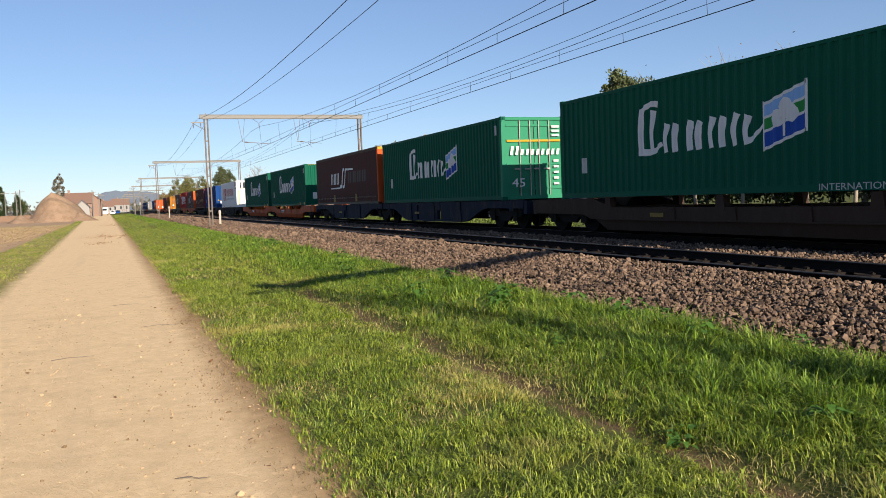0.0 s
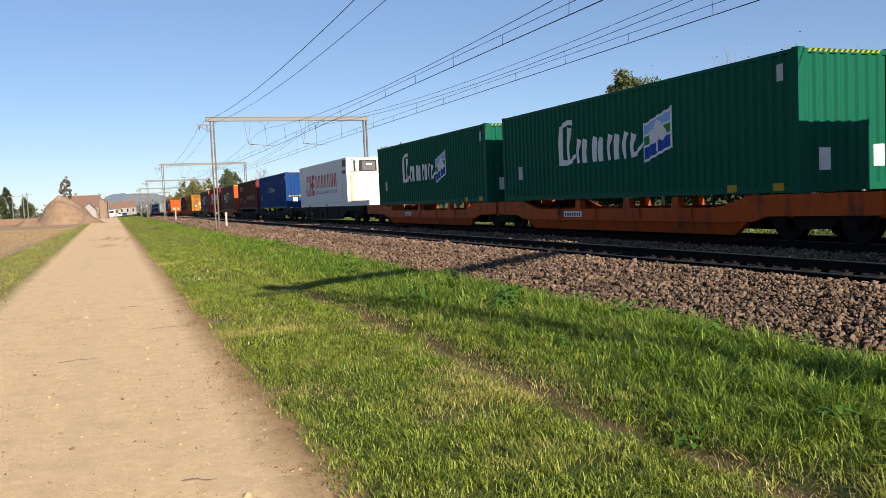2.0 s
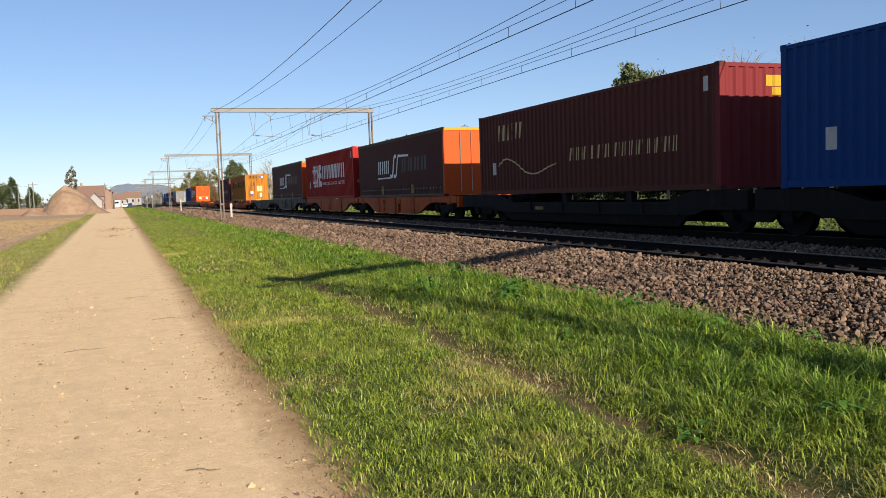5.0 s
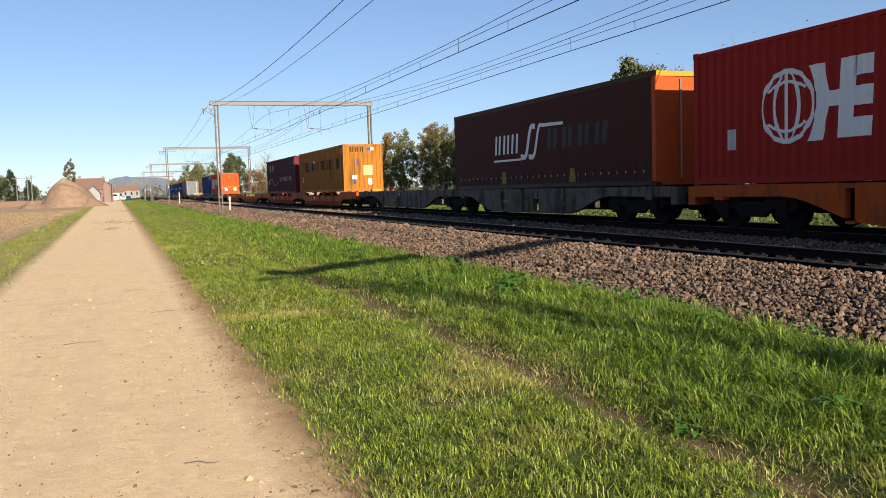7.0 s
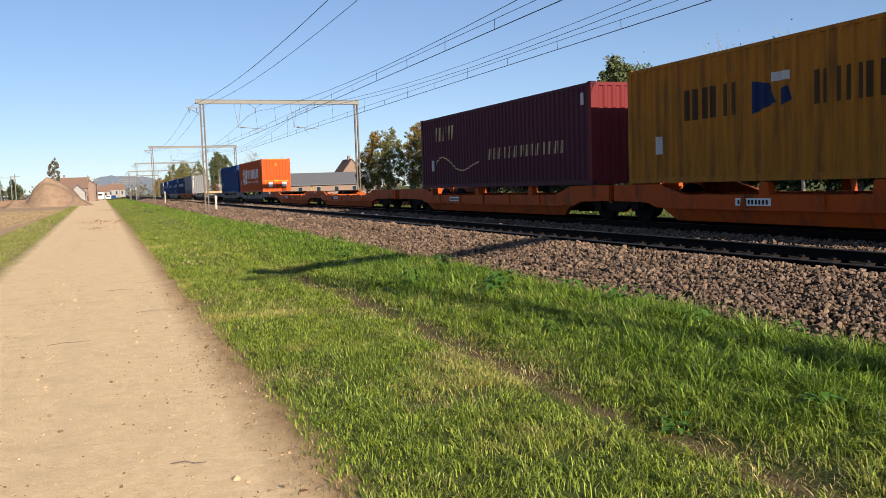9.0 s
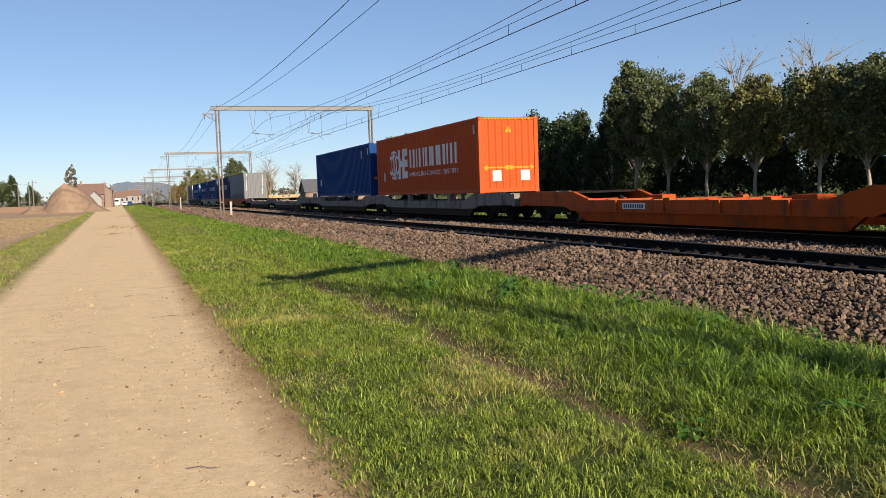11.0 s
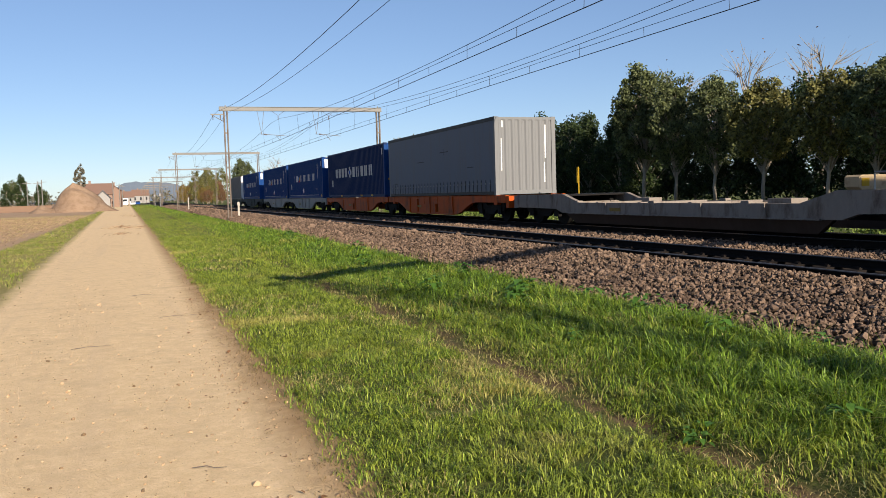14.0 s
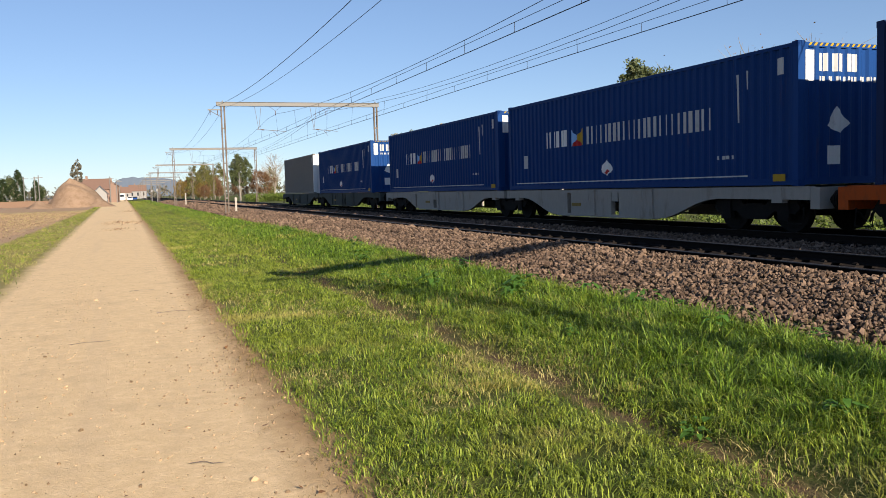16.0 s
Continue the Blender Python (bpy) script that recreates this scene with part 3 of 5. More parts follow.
def make_grass():
    out = {0: [], 1: [], 2: []}
    for x0, x1, y0, y1, per, h, w in ((0.6, 5.75, 2.6, 9, 6200, .054, .0062), (0.6, 5.75, 9, 18, 3200, .056, .0084), (0.5, 5.9, 18, 36, 900, .064, .013),
                                      (0.3, 6.2, 36, 70, 190, .048, .022), (0.1, 6.3, 70, 150, 44, .04, .05), (-.8, 6.3, 150, 300, 12, .05, .13), (-7.0, -3.0, 95, 190, 26, .05, .06), (-4.7, -1.8, 14, 40, 420, .05, .012), (-5.6, -2.2, 40, 95, 90, .05, .03)):
        x, y = scatter(x0, x1, y0, y1, per)
        big, mid, small = value_noise(x, y, .7, 1), value_noise(x, y, 2.6, 2), value_noise(x, y, 8.0, 3)
        right = x1 > 0
        if right:
            edge = np.clip((x + .006 * y - 1.0 - .12 * (mid - .45) - .1 * (small - .5)) / .22, 0, 1)
        else:
            edge = np.clip(np.minimum(x + .0105 * y + 3.95, -1.75 - .0185 * y - x + .5 * (mid - .5)) / .35, 0, 1)
        rut = np.exp(-((x - rut_line(y)) / (.07 + .13 * mid)) ** 2) * np.clip((big * .4 + mid * .6 - .38) * 6, 0, 1) * np.clip((22 - y) / 9, 0, 1)
        lush = np.clip((x - 3.0) / .9, 0, 1) * np.clip(.35 + 1.2 * value_noise(x, y, .9, 5), 0, 1) if right else np.full_like(x, .15)
        bare = np.clip((mid * .5 + small * .5 - .58) * 7, 0, .9) * (1 - .5 * lush)
        toe = np.clip((5.62 + .2 * (mid - .5) * 4 + .012 * np.maximum(0, y - 20) - x) / .25, 0, 1)
        keep = rng.random(len(x)) < edge * (1 - .93 * rut) * (1 - bare) * toe * (.4 + .6 * small)
        x, y, big, mid, small, rut, lush = x[keep], y[keep], big[keep], mid[keep], small[keep], rut[keep], lush[keep]
        tuft = np.clip(2.2 * (small * .6 + mid * .4) - .45, .25, 1.5)
        height = h * (.35 + .75 * tuft) * rng.lognormal(0, .3, len(x)) * (1 + 1.1 * lush)
        width = w * rng.uniform(.6, 1.3, len(x)) * (1 + .25 * lush)
        dry = value_noise(x, y, 1.5, 8)
        straw = rng.random(len(x)) < np.clip(.05 + 2.2 * (dry * .5 + big * .3 + mid * .2 - .55) + .8 * rut - .35 * lush + (.0 if right else .6), .02, .9)
        sort = np.where(straw, 1, np.where(rng.random(len(x)) < lush * .85 + .5 * (big - .5), 2, 0))
        for k in (0, 1, 2):
            q = sort == k
            out[k].append(np.stack([x[q], y[q], ground_z(x[q]), height[q] * (1, .75, 1.1)[k], width[q]], -1))
    for k, nm, mat, lab in ((0, "grass", L_GRASS, "short green grass on the verges"), (1, "dry_grass", L_STRAW, "straw-coloured dry grass among the green"), (2, "lush_grass", L_LUSH, "taller deep green grass near the ballast")):
        d = np.concatenate(out[k])
        blades(nm, d[:, 0], d[:, 1], d[:, 2], d[:, 3], d[:, 4], mat, lab, (2.2, 3.0, 1.7)[k], .6)
    # flattened dead grass along the rut and on the bare edge of the path
    x, y = scatter(2.6, 3.4, 3, 15, 1600)
    q = rng.random(len(x)) < np.exp(-((x - rut_line(y)) / .2) ** 2) * value_noise(x, y, 3.0, 12)
    x1, y1 = scatter(.72, 1.25, 3, 18, 1500)
    q1 = rng.random(len(x1)) < np.exp(-((x1 - 1.0) / .16) ** 2) * value_noise(x1, y1, 4.0, 13)
    x, y = np.concatenate([x[q], x1[q1]]), np.concatenate([y[q], y1[q1]])
    blades("flattened_grass", x, y, ground_z(x), rng.uniform(.012, .035, len(x)), rng.uniform(.003, .006, len(x)), L_DEAD, "flattened brown dead grass along the rut and path edge", 4.5)
    # dead stalks along the foot of the ballast
    x, y = scatter(5.2, 6.0, 4, 50, 26)
    q = value_noise(x, y, 1.5, 9) > .5
    blades("dead_stalks", x[q], y[q], np.maximum(ground_z(x[q]), ballast_z(x[q])), rng.uniform(.12, .36, q.sum()), rng.uniform(.003, .006, q.sum()) * (1 + y[q] / 25), L_DEAD, "thin dead stalks at the foot of the ballast", .35)


make_grass()


def make_grit():
    x, y = scatter(-2.6, 1.1, 3.6, 22, 260)
    d = np.exp(-((x - .75) / .28) ** 2) + .35 * np.exp(-((x + .9) / .3) ** 2) + .32
    q = rng.random(len(x)) < d * np.clip(1.1 - .05 * y, .1, 1)
    stones("path_grit", x[q], y[q], ground_z(x[q]) + .001, .0045 * rng.lognormal(0, .5, q.sum()), surface("pale_grit", (.34, .235, .14), .9, 0, .3, island=True), "small pale stones and grit on the path")


make_grit()


def make_field():
    x, y = scatter(-26, -4.8, 16, 100, 26)
    rows = np.round(x / .6) * .6 + rng.normal(0, .14, len(x))
    stones("field_clods", rows, y, ground_z(rows) + .012, .019 * rng.lognormal(0, .45, len(x)), surface("dry_clods", (.29, .20, .125), .95, 0, .3, island=True, spec=.1), "pale dry clods on the ploughed field")
    x, y = scatter(-28, -4.8, 16, 110, 14)
    blades("stubble", x, y, ground_z(x), rng.uniform(.04, .11, len(x)), rng.uniform(.008, .02, len(x)), L_STRAW, "straw stubble on the ploughed field", 1.2)


make_field()


def make_dirt_patches():
    xs, ys = [], []
    for x, y, wx, wy, n in ((-.75, 54, .5, 2.2, 240), (.5, 53, .3, 2.0, 120), (-.6, 43, .35, 1.0, 90), (-.2, 95, .7, 4.0, 200)):
        xs.append(rng.normal(x, wx, n))
        ys.append(rng.normal(y, wy, n))
    x, y = np.concatenate(xs), np.concatenate(ys)
    stones("trodden_dirt", x, y, ground_z(x), .02 * rng.lognormal(0, .4, len(x)), surface("brown_dirt", (.24, .15, .085), .95, 0, .3, island=True), "brown clods of dirt dropped on the path")


make_dirt_patches()


def leaf_poly(length, width):
    return [(0, 0), (width * .45, length * .25), (width * .5, length * .5), (width * .3, length * .8), (0, length), (-width * .3, length * .8), (-width * .5, length * .5), (-width * .45, length * .25)]


def make_weed(kind, seed, at, size, material=L_WEED):
    r = random.Random(seed)
    g = thing("weed", kind, "weed plant", "weeds in the grass", at, r.uniform(0, 360))
    for i in range(r.randint(22, 34)):
        a, up, ln = r.uniform(0, 6.283), r.uniform(.05, .8), size * r.uniform(.28, .55)
        s = Shape()
        poly = leaf_poly(ln, ln * r.uniform(.4, .6))
        base, out = size * r.uniform(.05, .75), size * r.uniform(.02, .45)
        s.add([(math.cos(a) * (q * math.cos(up) + out) - math.sin(a) * p, math.sin(a) * (q * math.cos(up) + out) + math.cos(a) * p,
                base + q * math.sin(up) - q * q * .5 / max(ln, .01) + abs(p) * .3) for p, q in poly], [tuple(range(8))])
        part("leaf", s, material, g)
    return g


def make_weeds():
    low, tall = "low broad-leaved green weed growing in the grass", "taller leafy green weed at the ballast edge"
    for i, (x, y, s) in enumerate(((4.59, 9.59, .28), (3.07, 4.07, .13), (3.87, 3.74, .17), (3.95, 11.19, .24), (5.13, 7.75, .22), (3.62, 12.3, .18), (3.84, 6.94, .11), (5.5, 7.7, .2),
                                   (4.68, 27.0, .3), (5.2, 9.0, .2), (5.0, 6.3, .17), (4.9, 12.5, .22), (5.3, 5.4, .18), (4.2, 16.0, .24), (5.1, 20.0, .28), (4.75, 10.1, .2), (4.35, 9.3, .2), (5.4, 14.0, .2))):
        make_weed(tall if s > .19 else low, 40 + i, (x, y, float(ground_z(x)) - .005), s * 1.35)


make_weeds()


def make_litter():
    r = random.Random(5)
    for x, y, ln, a in ((-.48, 9.58, .42, 8), (.5, 11.6, .5, 3), (.33, 4.9, .2, -25), (-1.3, 7.3, .25, 12), (.1, 14.5, .4, 5)):
        tagged(part("twig", Shape().tube([(-ln / 2, 0, .012), (-ln * .1, .012, .02), (ln * .2, -.01, .016), (ln / 2, .02, .012)], [.003, .003, .0025, .001], 5), M_TWIG), "thin dry twig lying on the sandy path", "twig", "twigs on the path").matrix_basis = pose(x, y, 0.006, 0, 0, a)
    for i in range(46):
        x, y = (r.gauss(.78, .14), r.uniform(3.8, 14)) if i % 3 else (r.uniform(-2.2, .7), r.uniform(4.2, 16))
        s = r.uniform(.022, .05)
        tagged(part("fallen_leaf", Shape().add([(p, q, abs(p) * .5 + .35 * q * q / s) for p, q in leaf_poly(s, s * .8)], [tuple(range(8))]), M_LEAFLITTER), "curled brown fallen leaf on the path edge", "leaf", "fallen leaves").matrix_basis = pose(x, y, float(ground_z(x)) + .008, r.uniform(-20, 20), 0, r.uniform(0, 360))


make_litter()


# ---- trees ----
def leaf_cloud(centres, radii, per, size, r, flat=1.0):
    """Many small leaves gathered in clumps: verts and faces."""
    n = len(centres) * per
    c = np.repeat(np.array(centres), per, 0)
    rad = np.repeat(np.array(radii), per)
    d = r.normal(size=(n, 3))
    d /= np.linalg.norm(d, axis=1)[:, None]
    p = c + d * (rad * r.random(n) ** .45)[:, None] * np.array([1, 1, flat])
    a, b = r.normal(size=(n, 3)), r.normal(size=(n, 3))
    a /= np.linalg.norm(a, axis=1)[:, None]
    b -= a * (a * b).sum(1)[:, None]
    b /= np.linalg.norm(b, axis=1)[:, None]
    s = size * r.uniform(.6, 1.3, n)[:, None]
    v = np.stack([p - a * s, p + b * s * .55, p + a * s, p - b * s * .55], 1).reshape(-1, 3)
    return v, np.arange(4 * n).reshape(-1, 4)


def make_tree(label, height, width, bottom, leaf_mat, seed, clumps=90, per=75, size=.13, trunk=.16, cone=0.0, bare=False):
    """A tapered trunk with limbs and an uneven crown of leaves in clumps."""
    r = np.random.default_rng(seed)
    g = thing("tree", label, "tree", "trees behind the railway")
    wood = Shape()
    bend = [(r.normal() * .05 * i, r.normal() * .05 * i, z) for i, z in enumerate(np.linspace(-.3, height * .8, 6))]
    wood.tube(bend, [trunk * k for k in (1.15, 1, .85, .65, .4, .15)], 8)
    centres, radii = [], []
    rz = (height - bottom) / 2
    for i in range(clumps):
        d = r.normal(size=3)
        d /= np.linalg.norm(d)
        k = r.uniform(.45, 1.0) ** .6
        zz = d[2] * k
        taper = 1 - cone * (zz + 1) / 2
        wob = 1 + .22 * math.sin(3 * math.atan2(d[1], d[0]) + seed) + r.normal() * .07
        centres.append((d[0] * k * width / 2 * taper * wob, d[1] * k * width / 2 * taper * wob, bottom + rz + zz * rz * (1 + r.normal() * .05)))
        radii.append(r.uniform(.36, .74) * width / 4.5 * (90 / clumps) ** .4)
    for i in range(0, clumps, 3 if not bare else 1):
        c = centres[i]
        z0 = max(bottom * .7, c[2] - abs(c[0]) - abs(c[1]) - .4)
        mid = (c[0] * .45, c[1] * .45, (z0 + c[2]) / 2 + .2)
        wood.tube([(0, 0, min(z0, height * .75)), mid, c], [trunk * .35, trunk * .2, .012], 4, False)
        if bare:
            for j in range(6):
                q = np.array(c) + r.normal(size=3) * (.5, .5, .6)
                wood.tube([mid, tuple((np.array(mid) + q) / 2 + r.normal(size=3) * .1), tuple(q)], [.03, .02, .008], 3, False)
    part("trunk", wood, M_BARK, g, "branching grey-brown trunk", True)
    v, f = leaf_cloud(centres, radii, per, size, r)
    me = bpy.data.meshes.new("crown")
    me.from_pydata([tuple(p) for p in v], [], [tuple(q) for q in f])
    me.materials.append(leaf_mat)
    part("crown", me, None, g)
    return g


def make_trees():
    r = random.Random(11)
    clipped = [make_tree("dense green broadleaf tree with a pale trunk behind the railway", 9.6, 5.0, 2.9, L_OAK, 21, 190, 85, .115, .13, .25), make_tree("olive-green broadleaf tree with a pale trunk behind the railway", 9.2, 4.8, 2.9, L_OLIVE, 22, 190, 85, .115, .13, .25),
               make_tree("dense green broadleaf tree with a pale trunk behind the railway", 10.2, 5.2, 2.9, L_OAK, 23, 190, 85, .115, .13, .25)]
    dark = [make_tree("dark green conical evergreen in a dense row", 10.0, 5.4, .4, L_DARK, 31, 120, 80, .14, .15, .45), make_tree("dark green bushy evergreen in a dense row", 9.6, 6.2, .2, L_DARK, 32, 120, 80, .15, .15, .3)]
    gold = [make_tree("yellowing autumn poplar at the end of the tree row", 11.2, 4.6, 1.0, L_AUTUMN, 41, 110, 70, .14, .14, .3), make_tree("olive and yellow autumn tree", 10.4, 5.2, .8, L_OLIVE, 42, 110, 70, .14, .14, .2)]
    bush = make_tree("russet-brown autumn bush before the dark evergreens", 6.2, 4.4, .6, L_AUTUMN, 51, 70, 70, .13, .1)
    thin = make_tree("nearly bare tree with a few russet leaves", 10.5, 5.5, 3.0, L_RUSSET, 61, 40, 3, .1, .16, 0, True)
    red = make_tree("round reddish-brown autumn tree", 7.0, 5.5, 1.2, L_RUSSET, 62, 70, 60, .16, .14)
    used = set()

    def put(ob, x, y, h=1.0):
        m = pose(x, y, 0, 0, 0, r.uniform(0, 360))
        if ob.name in used:
            ob = copy_thing(ob, m)
        else:
            used.add(ob.name)
        ob.matrix_basis = m @ Matrix.Diagonal((h * r.uniform(.95, 1.05), h * r.uniform(.95, 1.05), h, 1))

    for i, (y, h) in enumerate(((33.6, 1.0), (38.6, .9), (42.4, .96), (48.0, .98), (53.9, 1.02), (58.4, 1.02), (62.9, 1.24))):
        put(clipped[(1, 0, 1, 1, 0, 2, 0)[i]], 42 + r.uniform(-.3, .3), y, h)
    for y in np.arange(30, 100, 4.6):
        put(dark[int(y) % 2], 49.5 + r.uniform(-1, 1), y, r.uniform(.85, 1.0))
    for y in np.arange(66.5, 101, 4.2):
        put(dark[int(y * 3) % 2], 43.5 + r.uniform(-.8, .8), y, r.uniform(.88, 1.03))
    for i, y in enumerate(np.arange(101, 126, 4.4)):
        put(gold[i % 2], 43.5 + r.uniform(-.8, .8), y, r.uniform(.86, 1.02))
    put(gold[1], 42.5, 130, 1.02)
    put(gold[0], 42.0, 135, .98)
    put(gold[1], 41.5, 140, .8)
    put(bush, 40.3, 81.5, 1.05)
    put(thin, 53.5, 64, 1.38)
    put(thin, 53.5, 74.5, 1.36)
    put(thin, 53, 54, 1.3)
    put(clipped[0], 21.7, 180, 1.0)
    put(thin, 32.0, 200, 1.1)
    put(red, 28.0, 195, .95)
    put(red, 24.5, 205, .8)
    put(gold[1], 36, 230, .8)
    put(thin, 41, 215, 1.0)
    for x, y, h in ((19.5, 260, .55), (22.5, 275, .6), (20.5, 300, .75), (25, 310, .8), (19.5, 335, .7), (23, 350, .85), (28, 340, .9), (21, 390, .9), (26, 285, .7), (31, 320, .85), (24, 325, .8), (33, 360, .9), (18.5, 232, .4), (20.5, 236, .45), (23, 240, .4)):
        put((bush, red, gold[1])[int(x * 2) % 3], x, y, h * 1.45)
    # left of the path
    put(make_tree("slender thin-leaved tree, paled for haze, behind the earth heap", 10.0, 2.6, 3.0, L_HAZEWOOD, 71, 90, 60, .13, .12), -10.9, 204, 1.0)
    for x, y, h in ((-28.5, 255, .95), (-33, 262, .75), (-25.5, 270, .7)):
        put(dark[0], x, y, h)
    for x, y, h in ((-27, 300, .6), (-21.5, 310, .55), (-15, 330, .5), (-10, 420, .8), (-6, 430, .6), (-36, 300, .9)):
        put(clipped[2], x, y, h)


make_trees()


def make_undergrowth():
    r = np.random.default_rng(81)
    c, rad = [], []
    for i in range(420):
        y = r.uniform(6, 100)
        c.append((r.uniform(17.0, 19.2), y, r.uniform(.05, .4)))
        rad.append(r.uniform(.2, .45))
    v, f = leaf_cloud(c, rad, 60, .055, r, .6)
    big_mesh("brambles", v, f, L_BRAMBLE, "bright green brambles along the far side of the track")
    c, rad = [], []
    for i in range(300):
        c.append((r.uniform(18.3, 26), r.uniform(143, 146), r.uniform(.2, 1.2)))
        rad.append(.4)
    v, f = leaf_cloud(c, rad, 26, .1, r)
    big_mesh("hedge", v, f, L_BRAMBLE, "clipped light green hedge beyond the railway")
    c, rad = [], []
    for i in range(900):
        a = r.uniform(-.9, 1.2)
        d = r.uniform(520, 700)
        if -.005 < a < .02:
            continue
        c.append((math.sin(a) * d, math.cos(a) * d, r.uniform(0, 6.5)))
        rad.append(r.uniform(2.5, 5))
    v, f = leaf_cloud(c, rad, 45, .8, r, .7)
    big_mesh("far_woods", v, f, L_HAZEWOOD, "distant line of woods on the horizon, leaf colour paled for haze")
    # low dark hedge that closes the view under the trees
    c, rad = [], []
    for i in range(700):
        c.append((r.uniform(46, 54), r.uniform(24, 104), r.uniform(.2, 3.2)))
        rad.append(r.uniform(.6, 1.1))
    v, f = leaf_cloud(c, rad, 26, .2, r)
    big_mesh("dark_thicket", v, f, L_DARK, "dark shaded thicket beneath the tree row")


make_undergrowth()


# ---- buildings and distance ----
def make_house(label, at, turn, length, width, eave, ridge, wall_mat, roof_mat, windows=3, chimney=True):
    g = thing("house", label, "house", "houses along the road", at, turn)
    l, w = length / 2, width / 2
    wall = Shape().prism_x([(-w, -.3), (w, -.3), (w, eave), (0, ridge - .1), (-w, eave)], -l, l)
    part("wall", wall, wall_mat, g)
    k = (ridge - eave) / w
    roof = Shape().prism_x([(-w - .4, eave - .4 * k), (0, ridge), (w + .4, eave - .4 * k), (w + .4, eave - .4 * k + .18), (0, ridge + .2), (-w - .4, eave - .4 * k + .18)], -l - .3, l + .3)
    rf = part("roof", roof, roof_mat, g)
    if chimney:
        part("chimney", Shape().box(-l * .4, -l * .4 + .6, -.3, .3, ridge - .5, ridge + 1.0), M_BRICK, rf)
    for i in range(windows):
        x = -l + length * (i + .5) / windows
        win = part("window", Shape().box(x - .5, x + .5, -w - .04, -w + .05, eave * .35, eave * .8), M_PLASTER, g)
        part("pane", Shape().box(x - .42, x + .42, -w - .05, -w - .035, eave * .38, eave * .77), M_PANE, win)
        part("window_sill", Shape().box(x - .6, x + .6, -w - .12, -w, eave * .31, eave * .35), M_CONCRETE, win)
    return g


def make_far():
    barn = make_house("long low brick barn with a dark slate roof", (45, 178, 0), -4, 19, 9, 2.4, 4.7, M_BRICK, M_ROOF, 5, False)
    for i in range(6):
        part("skylight", Shape().prism_x([(-3.2, 3.12), (-2.6, 3.42), (-2.6, 3.48), (-3.2, 3.18)], -8 + 2.9 * i, -7.1 + 2.9 * i), M_PLASTER, barn, "small pale roof light")
    make_house("brick house with a steep tiled roof", (54.5, 200, 0), 90, 8, 6.5, 4.0, 8.2, M_BRICK, M_TILE, 2)
    make_house("terraced brick house with an orange tiled roof", (-10, 262, 0), 0, 9, 8, 4.0, 6.7, M_BRICK, M_TILE, 3)
    make_house("brick house with an orange roof behind the heap", (-5.2, 268, 0), 90, 8, 4.5, 4.6, 6.2, M_BRICK, M_TILE, 1)
    make_house("small white plastered house beside the path", (-7.4, 240, 0), 90, 6, 3.4, 2.6, 4.4, M_PLASTER, M_ROOF, 1, False)
    make_house("orange-roofed house far down the road", (4.5, 560, 0), 0, 10, 9, 5, 8.5, M_PLASTER, M_TILE, 3)
    make_house("white house far down the road", (-3.5, 520, 0), 0, 8, 8, 4, 7, M_PLASTER, M_TILE, 2)
    # heaps of earth
    for (x, y, rx, ry, h), lab in (((-8.1, 152, 5.4, 6.0, 5.0), "tall heap of brown earth at the field's edge"), ((-4.6, 149, 2.6, 3.0, 1.5), "low spur of brown earth"), ((-13.4, 150, 2.6, 3.0, 1.3), "small heap of pale earth")):
        v, f, n, m = [], [], 28, 12
        for j in range(m + 1):
            for i in range(n):
                k = j / m
                a = 2 * math.pi * i / n
                w = 1 + .16 * noise.noise((math.cos(a) * 1.5 + x, math.sin(a) * 1.5, k * 2))
                z = h * (1 - k ** 1.12) * (1 + .22 * noise.noise((math.cos(a) * 3.5 * k, math.sin(a) * 3.5 * k, x)))
                v.append((math.cos(a) * rx * k * w - .22 * rx * (1 - k), math.sin(a) * ry * k * w, z - .05))
        for j in range(m):
            for i in range(n):
                f.append((j * n + i, (j + 1) * n + i, (j + 1) * n + (i + 1) % n, j * n + (i + 1) % n))
        ob = part("earth_mound", Shape().add(v, f), M_EARTH, None, "", True)
        ob.matrix_basis = pose(x, y, 0)
        tagged(ob, lab, "earth heap", "heaps of earth")
    # far line poles
    for x, y in ((-21.2, 200), (-19.3, 202), (-17.4, 190), (-4.4, 215), (-3.4, 246), (-2.9, 262)):
        g = thing("utility_pole", "thin grey utility pole by the field", "utility pole", "poles by the field", (x, y, 0))
        part("pole", Shape().tube([(0, 0, -.3), (0, 0, 6.4)], [.12, .09], 8), M_GALV, g)
        part("cross_arm", Shape().box(-.9, .9, -.05, .05, 5.9, 6.0), M_GALV, g)
    ob = part("site_fence", Shape().box(-24, -14.6, 176, 176.1, .05, 1.2), surface("rusty_fence_mesh", (.20, .13, .09), .8), None, "")
    tagged(ob, "low rusty site fence beyond the field", "fence")
    # van and cars
    g = thing("van", "white delivery van parked on the path", "van", at=(-2.6, 300, 0))
    part("body", Shape().prism_x([(-2.6, .45), (2.6, .45), (2.6, 1.3), (1.9, 1.45), (1.3, 2.5), (-2.6, 2.55)], -.95, .95), M_VAN, g)
    part("rear_window", Shape().box(-.7, .7, -2.63, -2.59, 1.5, 2.2), M_PANE, g)
    for x in (-.85, .85):
        for y in (-1.6, 1.6):
            part("wheel", Shape().tube([(x - .12, y, .35), (x + .12, y, .35)], .35, 14), M_TYRE, g)
